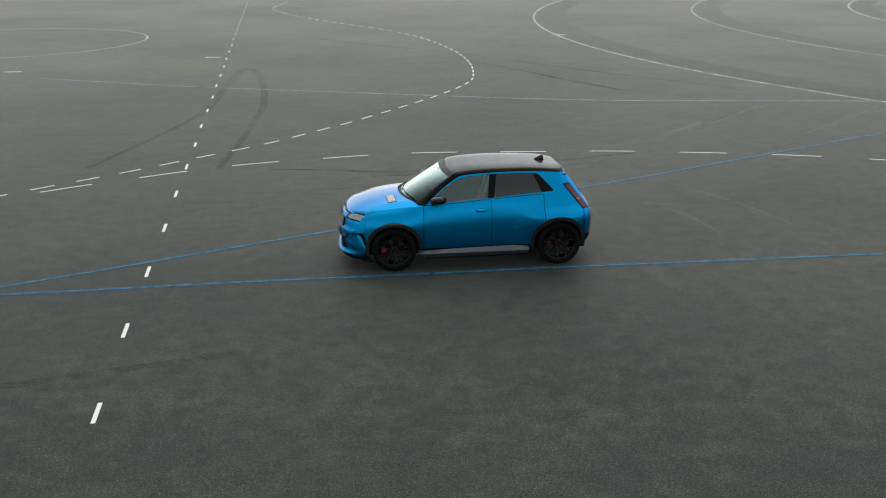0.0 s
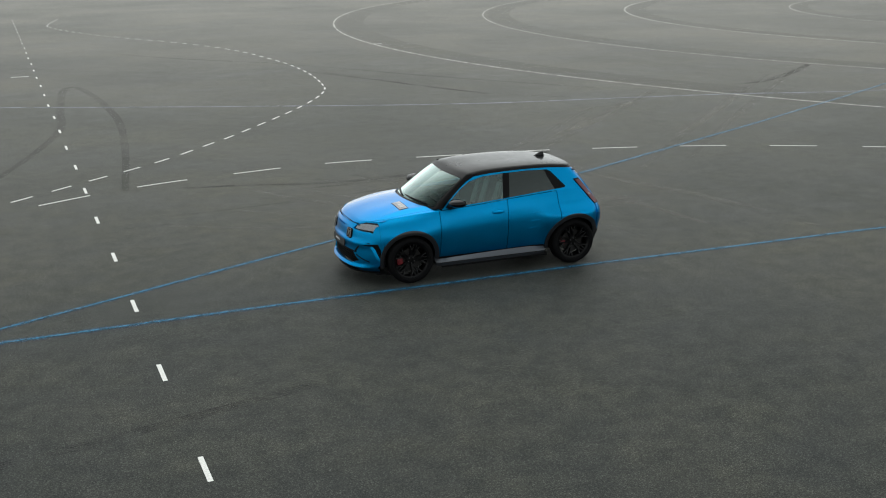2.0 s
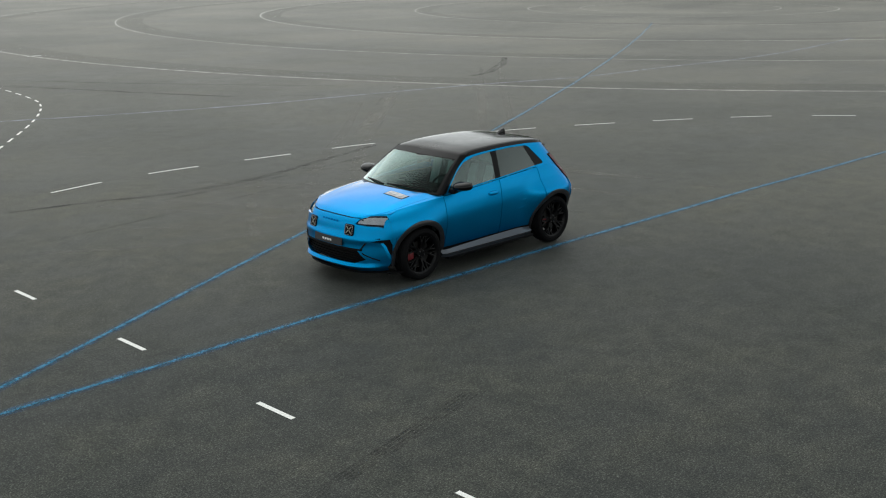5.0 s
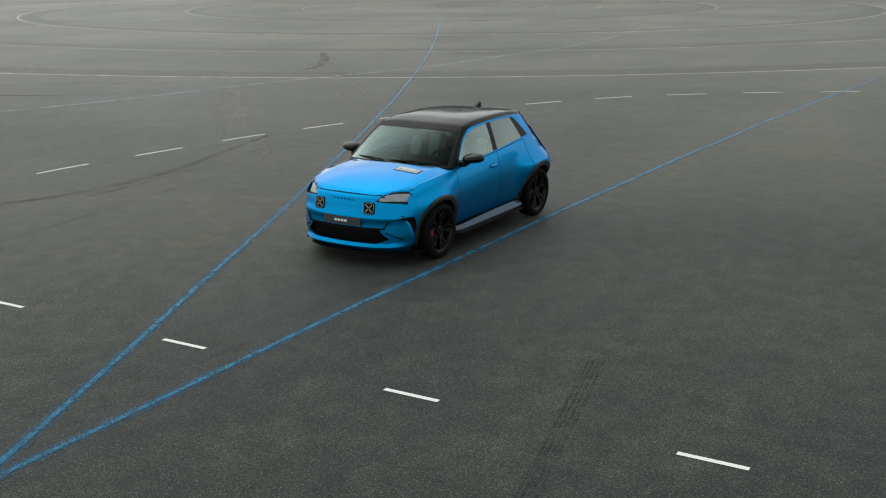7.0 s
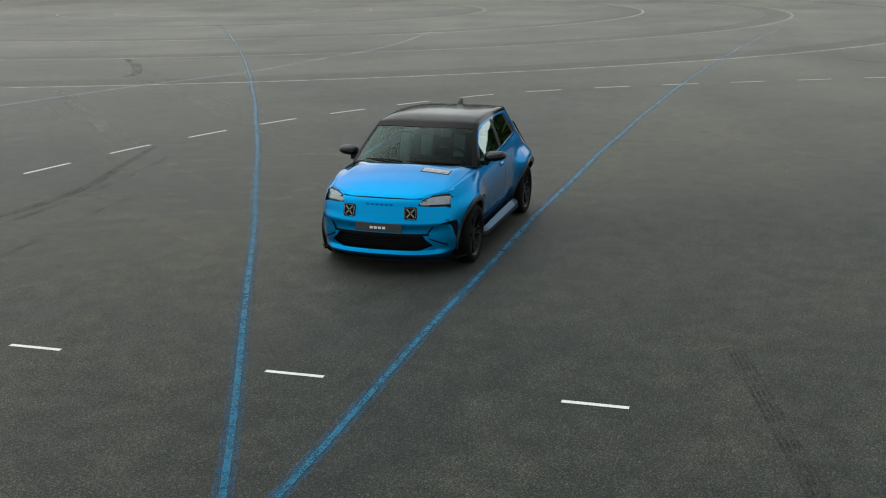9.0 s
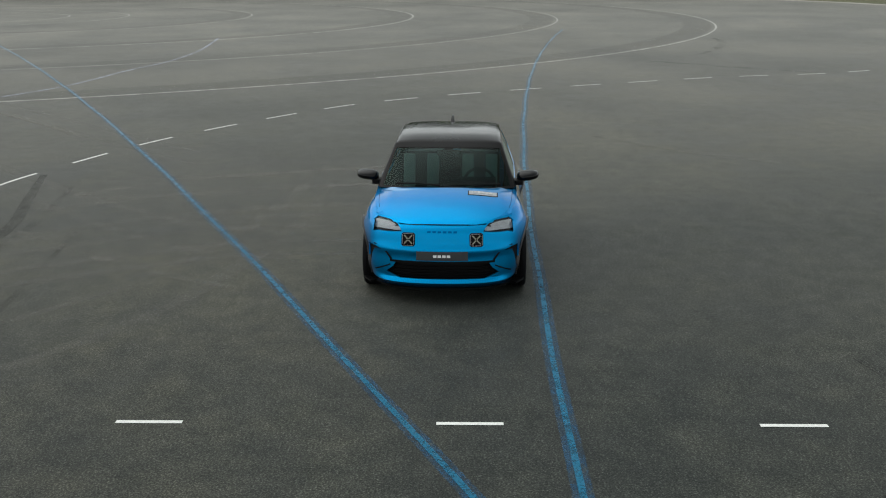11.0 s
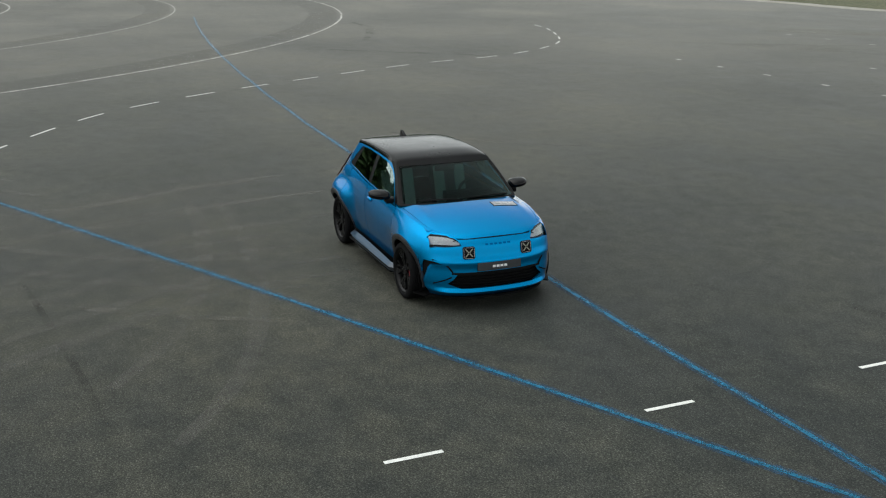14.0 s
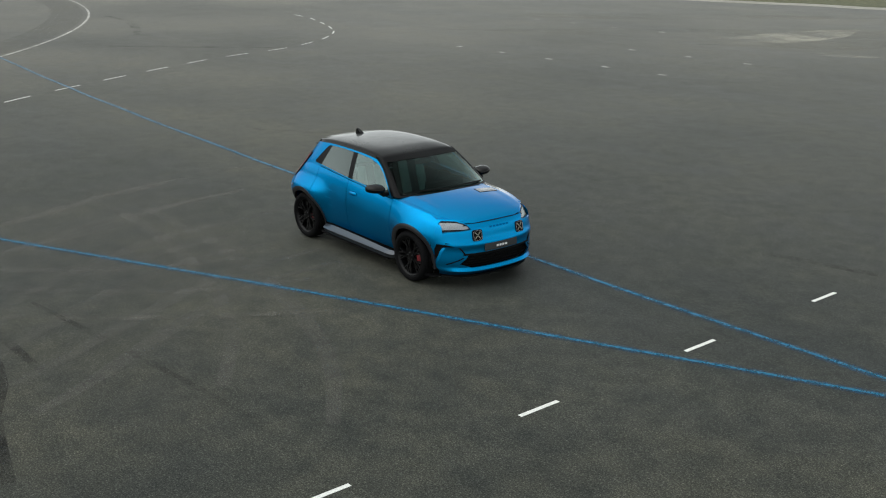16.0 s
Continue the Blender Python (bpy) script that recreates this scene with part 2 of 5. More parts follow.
# ---- ground ----
bm = bmesh.new()
rings = [bm.verts.new((0, 0, 0))]
last = None
for r in (6, 14, 30, 60, 120, 300, 900, 3000):
    ring = [bm.verts.new((r * math.cos(a * math.pi / 24), r * math.sin(a * math.pi / 24), 0)) for a in range(48)]
    for i in range(48):
        j = (i + 1) % 48
        bm.faces.new((rings[0], ring[i], ring[j]) if last is None else (last[i], ring[i], ring[j], last[j]))
    last = ring
tagged(mesh_object("ground", bm, ASPHALT), "wide damp dark grey asphalt proving ground", "ground", kind="structure")

# broken cross line of short white dashes in front of the car
dash_z = 0.004
for k in range(-24, 3):
    y0 = 0.085 + 2.494 * k
    wob = 0.012 * math.sin(k * 2.1)
    pts = [Vector((5.013 - 0.0295 * y + wob, y)) for y in (y0, y0 + 0.26, y0 + 0.52)]
    marking("lane_dash", WHITE_LINE, [pts], 0.052, dash_z, "short white painted dash on the asphalt", "thing")["group"] = "dashes of the cross line"

# long-dashed curve that swings round behind the car
curve_a = spline([(10.2, -3.45), (8.06, -5.07), (6.21, -6.14), (4.28, -7.06), (2.26, -7.54), (0.08, -7.8), (-3.0, -7.47), (-5.05, -7.14), (-8.87, -5.95), (-13.2, -3.57), (-15.47, -1.45), (-17.73, 1.8), (-20.8, 7.27), (-22.0, 10.7), (-22.9, 12.4), (-24.4, 14.25), (-26.5, 15.9), (-30.2, 17.5), (-33.3, 18.35), (-38.2, 18.7), (-44.2, 18.2)], 0.2)
for k in range(-3, 27):
    s = 3.96 + 2.0464 * k
    d = along(curve_a, s - 1.05, s)
    if s > 1.1 and len(d) > 1:
        marking("curve_dash", WHITE_LINE, [d], 0.055, dash_z, "long thin white dash of a curved lane line", "thing")["group"] = "dashes of the wide curve"

# finer dashed S-curve
curve_b = spline([(9.6, -4.1), (8.13, -5.4), (6.62, -6.65), (5.08, -8.06), (3.55, -9.5), (2.23, -11.1), (1.2, -12.45), (-1.18, -16.0), (-2.63, -18.8), (-3.15, -21.0), (-3.47, -24.5), (-3.35, -28.5), (-2.5, -34.0), (-0.9, -38.5), (1.1, -42.4), (3.1, -46.8), (4.5, -51.3), (4.82, -54.3), (4.0, -60)], 0.2)
for k in range(-1, 62):
    s = 1.98 + 1.0 * k
    marking("curve_dash", WHITE_LINE, [along(curve_b, s, s + 0.52)], 0.055, dash_z, "small white dash of a winding lane line", "thing")["group"] = "dashes of the winding line"

# concentric skid-pad circles and a small ring
for i, r in enumerate((47.8, 38.75, 29.6, 18.9, 10.8, 7.0)):
    marking("circle_line", THIN_WHITE, [arc(-56.73, -34.12, r, 0, 360, 0.8)], 0.10 if i in (0, 2) else 0.07, 0.005, "thin worn white skid-pad circle line", "structure")
for r, w in ((46.8, 1.5), (37.8, 1.4), (28.8, 1.2), (18.2, 1.0)):
    marking("rubber_ring", BROAD_RUBBER, [arc(-56.73, -34.12, r, 0, 360, 0.8)], w, 0.0035, "broad dark film of rubber inside a skid-pad circle", category="tyre mark")
marking("ring_line", THIN_WHITE, [arc(16.86, -35.50, 6.75, 0, 360, 0.4)], 0.085, 0.005, "thin white painted ring on the asphalt")

# sprayed blue guide lines, and an old faded one
blue1 = [Vector((x, 1.047 + 0.0012 * x + 0.00163 * x * x + 0.010 * math.sin(x * 1.3))) for x in np.arange(9.2, -45, -0.3)]
blue2 = [Vector((x, -2.558 + 0.4862 * x - 0.00175 * x * x + 0.010 * math.sin(x * 1.1 + 1))) for x in np.arange(9.2, -42, -0.3)]
marking("blue_line", BLUE_LINE, [blue1], 0.052, 0.006, "sprayed blue guide line, slightly uneven")
marking("blue_overspray", BLUE_SPRAY, [blue1], 0.15, 0.0045, "thin blue overspray along the guide line")
marking("blue_line", BLUE_LINE, [blue2], 0.052, 0.007, "sprayed blue guide line, slightly uneven")
marking("blue_overspray", BLUE_SPRAY, [blue2], 0.145, 0.0052, "thin blue overspray along the guide line")
faint = spline([(11.89, -22.5), (7.14, -19.9), (3.41, -18.2), (0, -16.8), (-3.4, -15.4), (-6.7, -14.35), (-10.3, -13.7), (-13.9, -12.95), (-17.8, -11.8), (-22.2, -11.5), (-26, -11.1), (-31, -11.3), (-38, -12.3)], 0.5)
marking("faded_line", FAINT_LINE, [faint], 0.11, 0.005, "old faded pale blue line")

# small marks of a slalom field
for row_y, xs in ((16.5, (-18.8, -16.5, -14.2, -11.7, -9.4)), (20.7, (-14.3, -11.8, -9.4)), (26.5, (-25.2, -22.9, -20.4, -17.8))):
    for x in xs:
        marking("field_mark", THIN_WHITE, [[Vector((x - 0.15, row_y + 0.02 * (x + 14))), Vector((x + 0.15, row_y + 0.02 * (x + 14)))]], 0.12, 0.005, "small white painted field mark", "thing")["group"] = "marks of the slalom field"
for x, y in ((6.39, -27.66), (13.29, -24.47), (-9.09, -33.74)):
    marking("field_mark", WHITE_LINE, [[Vector((x - 0.3, y)), Vector((x + 0.3, y))]], 0.12, 0.005, "small white painted field mark", "thing")["group"] = "single field marks"
# ---- materials of the car ----
def paint_material(name, base, metal, rough, coat=1.0):
    m, n, l, b = material(name, rough, metal, base)
    fl = noise_node(n, l, 900, 1, 0.5)
    tone = ramp(n, l, fl.outputs["Fac"], [(0.3, grey(0.94)), (0.7, grey(1.06))])
    l.new(mix(n, l, (*base, 1), tone.outputs["Color"], 0.6, "MULTIPLY"), b.inputs["Base Color"])
    dirt = noise_node(n, l, 3.0, 5, 0.65)
    rr = ramp(n, l, dirt.outputs["Fac"], [(0.3, grey(rough * 0.85)), (0.75, grey(rough * 1.2))])
    l.new(rr.outputs["Color"], b.inputs["Roughness"])
    if metal > 0.5:
        b.inputs["Specular IOR Level"].default_value = 0.25
        b.inputs["Specular Tint"].default_value = (0.06, 0.52, 0.95, 1)      # blue flakes stay blue at the edges
    b.inputs["Coat Weight"].default_value, b.inputs["Coat Roughness"].default_value = coat, 0.06
    return m


def grazing_gloss(m, power, most, rough):
    """Lacquer over a finished material: clear from above, a sky mirror at flat angles."""
    n, l = m.node_tree.nodes, m.node_tree.links
    lw, pw, sc, gl, mx = n.new("ShaderNodeLayerWeight"), n.new("ShaderNodeMath"), n.new("ShaderNodeMath"), n.new("ShaderNodeBsdfGlossy"), n.new("ShaderNodeMixShader")
    lw.inputs["Blend"].default_value = 0.5
    pw.operation, sc.operation, sc.use_clamp = "POWER", "MULTIPLY", True
    pw.inputs[1].default_value, sc.inputs[1].default_value = power, most
    haze = noise_node(n, l, 5.0, 4, 0.6)
    l.new(ramp(n, l, haze.outputs["Fac"], [(0.3, grey(rough * 0.8)), (0.7, grey(rough * 1.3))]).outputs["Color"], gl.inputs["Roughness"])
    l.new(lw.outputs["Facing"], pw.inputs[0])
    l.new(pw.outputs[0], sc.inputs[0])
    l.new(sc.outputs[0], mx.inputs["Fac"])
    l.new(n["Principled BSDF"].outputs["BSDF"], mx.inputs[1])
    l.new(gl.outputs["BSDF"], mx.inputs[2])
    l.new(mx.outputs["Shader"], n["Material Output"].inputs["Surface"])


def plastic_material(name, base, rough, metal=0.0, grain=0.12):
    m, n, l, b = material(name, rough, metal, base)
    b.inputs["Specular IOR Level"].default_value = 0.10 if max(base) < 0.02 else 0.5
    nz = noise_node(n, l, 14, 4, 0.65)
    t = ramp(n, l, nz.outputs["Fac"], [(0.3, grey(0.8)), (0.7, grey(1.2))])
    l.new(mix(n, l, (*base, 1), t.outputs["Color"], 0.8, "MULTIPLY"), b.inputs["Base Color"])
    fine = noise_node(n, l, 350, 2, 0.5)
    bump(n, l, b, fine.outputs["Fac"], grain, 0.001)
    return m


def glass_material(name, tint, gloss=1.0, least=0.014, haze=0.02, power=3.1, most=0.95):
    m = bpy.data.materials.new(name)
    m.use_nodes = True
    n, l = m.node_tree.nodes, m.node_tree.links
    n.remove(n["Principled BSDF"])
    tr, gl, mx = n.new("ShaderNodeBsdfTransparent"), n.new("ShaderNodeBsdfGlossy"), n.new("ShaderNodeMixShader")
    tr.inputs["Color"].default_value = (*tint, 1)
    gl.inputs["Roughness"].default_value = haze
    gl.inputs["Color"].default_value = (0.88 * gloss, gloss, 0.97 * gloss, 1)
    lw, pw, sc = n.new("ShaderNodeLayerWeight"), n.new("ShaderNodeMath"), n.new("ShaderNodeMath")
    lw.inputs["Blend"].default_value = 0.5
    pw.operation, sc.operation = "POWER", "MULTIPLY_ADD"
    pw.inputs[1].default_value = power
    sc.inputs[1].default_value, sc.inputs[2].default_value = most, least
    sc.use_clamp = True
    l.new(lw.outputs["Facing"], pw.inputs[0])
    l.new(pw.outputs[0], sc.inputs[0])
    l.new(sc.outputs[0], mx.inputs["Fac"])
    l.new(tr.outputs["BSDF"], mx.inputs[1])
    l.new(gl.outputs["BSDF"], mx.inputs[2])
    l.new(mx.outputs["Shader"], n["Material Output"].inputs["Surface"])
    return m


BLUE = paint_material("bright_blue_metallic_paint", (0.0002, 0.25, 0.55), 0.94, 0.37, 0.07)
grazing_gloss(BLUE, 7.5, 2.8, 0.10)
GLOSS_BLACK = paint_material("gloss_black_paint", (0.003, 0.003, 0.0035), 0.0, 0.09, 0.0)
GLOSS_BLACK.node_tree.nodes["Principled BSDF"].inputs["Specular IOR Level"].default_value = 0.22
PILLAR_BLACK = plastic_material("satin_black_pillar", (0.003, 0.003, 0.0035), 0.32)
PILLAR_BLACK.node_tree.nodes["Principled BSDF"].inputs["Specular IOR Level"].default_value = 0.10
ROOF_BLACK = paint_material("black_roof_lacquer", (0.004, 0.004, 0.0045), 0.0, 0.3, 0.0)
ROOF_BLACK.node_tree.nodes["Principled BSDF"].inputs["Specular IOR Level"].default_value = 0.1
grazing_gloss(ROOF_BLACK, 10.0, 1.8, 0.09)
BLACK = plastic_material("black_plastic", (0.003, 0.003, 0.0034), 0.45)
TRIM = plastic_material("dark_arch_plastic", (0.016, 0.016, 0.018), 0.28)
TRIM.node_tree.nodes["Principled BSDF"].inputs["Specular IOR Level"].default_value = 0.5
SKIRT = paint_material("satin_grey_skirt_paint", (0.085, 0.089, 0.098), 0.7, 0.34, 0.25)
TYRE = plastic_material("tyre_rubber", (0.0035, 0.0035, 0.004), 0.8, 0.0, 0.3)
RIM = plastic_material("gloss_black_alloy", (0.002, 0.002, 0.0024), 0.32, 0.0, 0.03)
RIM.node_tree.nodes["Principled BSDF"].inputs["Specular IOR Level"].default_value = 0.17
CUT = plastic_material("machined_dark_alloy", (0.12, 0.12, 0.125), 0.28, 0.9)
STEEL = plastic_material("brake_disc_steel", (0.035, 0.034, 0.034), 0.4, 1.0)
CALIPER = paint_material("red_caliper_paint", (0.12, 0.002, 0.006), 0.0, 0.45, 0.1)
SCREEN = glass_material("windscreen_glass", (0.46, 0.62, 0.60), 1.0, 0.004, 0.01, 6.0, 4.0)
SIDE_GLASS = glass_material("side_glass", (0.66, 0.74, 0.72), 1.0, 0.085)
PRIVACY = glass_material("privacy_glass", (0.15, 0.17, 0.17), 1.0, 0.065)
LENS = glass_material("lamp_lens", (0.86, 0.88, 0.88), 0.55)
LAMP_BOWL = plastic_material("lamp_reflector", (0.58, 0.56, 0.60), 0.4, 0.1)
LAMP_DARK = plastic_material("lamp_housing", (0.012, 0.012, 0.013), 0.35)
YELLOW_X = plastic_material("pale_lamp_cross", (0.22, 0.215, 0.17), 0.35)
RED_LENS = paint_material("red_lamp_lens", (0.085, 0.002, 0.008), 0.0, 0.35, 0.05)
WHITE_LENS = paint_material("white_lamp_lens", (0.22, 0.17, 0.17), 0.0, 0.3, 0.15)
VENT_LENS = paint_material("pale_vent_lens", (0.36, 0.37, 0.38), 0.0, 0.25)
SEAT = plastic_material("pale_grey_seat_leather", (0.44, 0.48, 0.475), 0.6)
SEAT_DARK = plastic_material("dark_seat_leather", (0.03, 0.034, 0.038), 0.6)
CABIN = plastic_material("dark_cabin_trim", (0.014, 0.018, 0.019), 0.6)
PLATE = plastic_material("dark_plate", (0.016, 0.019, 0.022), 0.4)
PLATE_INK = plastic_material("white_plate_ink", (0.75, 0.75, 0.75), 0.5)
# for the badge bars and the shade painted behind the door handles
BADGE_AND_SHADE = paint_material("darker_blue_letters_and_shade", (0.0002, 0.11, 0.30), 0.94, 0.4, 0.0)
SCOOP = plastic_material("satin_silver_vent", (0.32, 0.33, 0.34), 0.4, 0.2)

# ---- the shape of the body: x runs to the nose, y to the driver's side ----
AXLE, TRACK, TYRE_R = 1.267, 0.79, 0.334


def table(x, knots):
    """Smooth interpolation through a few (place, value) knots."""
    if x <= knots[0][0]:
        return knots[0][1]
    for i in range(len(knots) - 1):
        (x0, v0), (x1, v1) = knots[i], knots[i + 1]
        if x <= x1:
            t = (x - x0) / (x1 - x0)
            s0 = (v1 - knots[i - 1][1]) / (x1 - knots[i - 1][0]) if i > 0 else (v1 - v0) / (x1 - x0)
            s1 = (knots[i + 2][1] - v0) / (knots[i + 2][0] - x0) if i < len(knots) - 2 else (v1 - v0) / (x1 - x0)
            d = x1 - x0
            return (2 * t ** 3 - 3 * t * t + 1) * v0 + (t ** 3 - 2 * t * t + t) * d * s0 + (3 * t * t - 2 * t ** 3) * v1 + (t ** 3 - t * t) * d * s1
    return knots[-1][1]


def nose_x(z):
    return table(z, [(0.18, 2.01), (0.25, 2.055), (0.36, 2.065), (0.50, 2.06), (0.62, 2.045), (0.74, 2.025), (0.81, 1.995), (0.86, 1.94), (0.95, 1.85)])


def tail_x(z):
    return table(z, [(0.2, -1.74), (0.35, -1.84), (0.60, -1.875), (0.78, -1.86), (0.92, -1.80), (1.05, -1.70), (1.2, -1.59), (1.4, -1.42), (1.5, -1.34)])


def shoulder_z(x):
    """Top edge of the flanks: fender line, belt line and rear shoulder."""
    return table(x, [(-1.9, 0.98), (-1.6, 1.06), (-1.2, 1.095), (-0.6, 1.075), (-0.2, 1.05), (0.4, 1.005), (0.8, 0.985), (1.2, 0.960), (1.5, 0.925), (1.75, 0.875), (1.9, 0.845), (2.0, 0.825)])


def roof_side_z(x):
    return table(x, [(-1.55, 1.375), (-1.4, 1.405), (-1.0, 1.452), (-0.5, 1.468), (0.0, 1.455), (0.3, 1.42), (0.45, 1.385)])


def roof_mid_z(x):
    return table(x, [(-1.55, 1.405), (-1.4, 1.432), (-1.0, 1.476), (-0.5, 1.492), (0.0, 1.486), (0.2, 1.464), (0.39, 1.422), (0.5, 1.392)])


def taper(x):
    """How far the cabin has drawn in towards the tail."""
    t = min(max((-0.15 - x) / 1.15, 0), 1)
    return t * t * (3 - 2 * t)


def flank_w(x, z):
    """Half width of the body before the ends are rounded off."""
    zs = shoulder_z(x)
    if z <= zs:
        v = (z - 0.2) / (zs - 0.2)
        nose = min(max((x - 0.75) / 0.8, 0), 1)
        top = 0.785 - 0.035 * nose - 0.050 * taper(x)
        rear = taper(x)
        w = table(v, [(0.0, 0.738), (0.12, 0.775), (0.35, 0.820), (0.62, 0.845 - 0.010 * rear), (0.8, 0.833 - 0.020 * rear), (0.92, 0.81 - 0.036 * rear), (1.0, top)])
        low = min(max((x - 1.30) / 0.4, 0), 1)
        w += 0.055 * low * math.exp(-((z - 0.30) / 0.19) ** 2)      # the bumper is widest low down
        dx, dz = (x - AXLE) / 0.46, (z - 0.66) / 0.235
        w += 0.076 * math.exp(-dx * dx * 1.6 - dz * dz)
        t = min(max((x + 0.62) / -0.48, 0), 1)              # rear haunch: a blister with a clear top shelf
        back = min(max((x + 1.88) / 0.34, 0), 1)
        up = min(max((z - 0.74) / 0.215, 0), 1)
        shelf = math.exp(-((z - 0.70) / 0.24) ** 2) if z < 0.70 else 1 - up * up * (3 - 2 * up)
        w += 0.094 * t * t * (3 - 2 * t) * back * back * (3 - 2 * back) * shelf
        return w
    zr = roof_side_z(x)
    v = min((z - zs) / max(zr - zs, 0.02), 1.25)
    y0, y1 = 0.785 - 0.050 * taper(x), 0.603 - 0.018 * taper(x)
    return y0 + (y1 - y0) * (v * 0.86 + v * v * 0.14)


FRONT_X, REAR_X = 0.80, -0.95
NF, NR = 3.2, 4.6       # how square the corners are in plan


def flank_y(x, z):
    w = flank_w(x, z)
    if x > FRONT_X:
        q = min((x - FRONT_X) / (nose_x(z) - FRONT_X), 0.9995)
        w *= (1 - q ** NF) ** 0.2
    elif x < REAR_X:
        q = min((REAR_X - x) / (REAR_X - tail_x(z)), 0.9995)
        w *= (1 - q ** NR) ** 0.2
    return w


def front_point(p, z, push=0.0):
    """Front face: p runs from -1 to 1 between the two wheel arches."""
    xf = nose_x(z)
    a = abs(p)
    q_end = (1.69 - FRONT_X) / (xf - FRONT_X)
    x_try = 1.69
    w = flank_w(x_try, z)
    y_end = w * (1 - q_end ** NF) ** 0.2
    y = y_end * (1 - (1 - a) ** 1.6)
    x = FRONT_X + (xf - FRONT_X) * max(1 - (y / w) ** 5, 0) ** (1 / NF) - 0.22 * y * y * (1 - (y / y_end) ** 4)
    return Vector((x + push, math.copysign(y, p), z))


def front_x(y, z):
    xf = nose_x(z)
    w = flank_w(1.69, z)
    y_end = w * (1 - ((1.69 - FRONT_X) / (xf - FRONT_X)) ** NF) ** 0.2
    a = min(abs(y), y_end)
    return FRONT_X + (xf - FRONT_X) * max(1 - (a / w) ** 5, 0) ** (1 / NF) - 0.22 * a * a * (1 - (a / y_end) ** 4)


def rear_point(p, z, push=0.0):
    xr = tail_x(z)
    a = abs(p)
    q_end = (REAR_X + 1.66) / (REAR_X - xr) if xr < -1.69 else 0.94
    w = flank_w(-1.6, z)
    y_end = w * (1 - q_end ** NR) ** 0.2
    y = y_end * (1 - (1 - a) ** 1.6)
    x = REAR_X - (REAR_X - xr) * max(1 - (y / w) ** 5, 0) ** (1 / NR) + 0.08 * y * y * (1 - (y / y_end) ** 4)
    return Vector((x - push, math.copysign(y, p), z))


def hood_z(x, y):
    """Top of the bonnet: a crowned sheet with a raised middle."""
    zs = shoulder_z(x)
    zc = table(x, [(0.7, 1.075), (1.1, 1.060), (1.4, 1.022), (1.65, 0.968), (1.82, 0.908), (1.93, 0.855), (2.0, 0.81)])
    e = max(flank_y(x, zs - 0.004), 0.05)
    t = min(abs(y) / e, 1)
    z = zs + (zc - zs) * (1 - t ** 2.4)
    ridge = math.exp(-((abs(y) - 0.60) / 0.055) ** 2) * 0.010 * min(max((1.75 - x) / 0.4, 0), 1)
    return z + ridge


def grid(bm, fn, nu, nv, thick=0.0, flip=False):
    """A sheet of nu x nv cells from fn(u, v); thick closes it to a solid."""
    P = [[fn(i / nu, j / nv) for j in range(nv + 1)] for i in range(nu + 1)]
    V = [[bm.verts.new(p) for p in row] for row in P]
    made = []
    for i in range(nu):
        for j in range(nv):
            q = (V[i][j], V[i + 1][j], V[i + 1][j + 1], V[i][j + 1])
            if len(set(tuple(round(c, 5) for c in v.co) for v in q)) < 4:
                continue
            made.append(bm.faces.new(q if not flip else q[::-1]))
    if thick:
        bm.normal_update()
        N = [[V[i][j].normal.copy() for j in range(nv + 1)] for i in range(nu + 1)]
        B = [[bm.verts.new(V[i][j].co - N[i][j] * thick) for j in range(nv + 1)] for i in range(nu + 1)]
        for i in range(nu):
            for j in range(nv):
                q = (B[i][j], B[i + 1][j], B[i + 1][j + 1], B[i][j + 1])
                bm.faces.new(q[::-1] if not flip else q)
        edge = [(V[i][0], B[i][0]) for i in range(nu + 1)] + [(V[nu][j], B[nu][j]) for j in range(1, nv + 1)] + [(V[i][nv], B[i][nv]) for i in range(nu - 1, -1, -1)] + [(V[0][j], B[0][j]) for j in range(nv - 1, 0, -1)]
        for k in range(len(edge)):
            (a, b), (c, d) = edge[k], edge[(k + 1) % len(edge)]
            f = (a, b, d, c)
            bm.faces.new(f if not flip else f[::-1])
    return V


def block(bm, x0, x1, y0, y1, z0, z1, bevel=0.01, m=None):
    r = bmesh.ops.create_cube(bm, size=1, matrix=Matrix.Translation(((x0 + x1) / 2, (y0 + y1) / 2, (z0 + z1) / 2)) @ Matrix.Diagonal((x1 - x0, y1 - y0, z1 - z0, 1)))
    vs = r["verts"]
    if bevel:
        es = list({e for v in vs for e in v.link_edges})
        vs = list({v for f in bmesh.ops.bevel(bm, geom=es, offset=bevel, segments=2, affect="EDGES", profile=0.6)["faces"] for v in f.verts} | {v for v in vs if v.is_valid})
    if m is not None:
        bmesh.ops.transform(bm, matrix=m, verts=vs)
    return vs


def lathe(bm, profile, seg=48, axis_y=0.0, closed=False):
    """Turns (radius, y) pairs round the y axis."""
    rows = []
    for k in range(seg):
        a = 2 * math.pi * k / seg
        rows.append([bm.verts.new((r * math.cos(a), y + axis_y, r * math.sin(a))) for r, y in profile])
    n = len(profile)
    for k in range(seg):
        for j in range(n if closed else n - 1):
            a, b = rows[k], rows[(k + 1) % seg]
            bm.faces.new((a[j], a[(j + 1) % n], b[(j + 1) % n], b[j]))


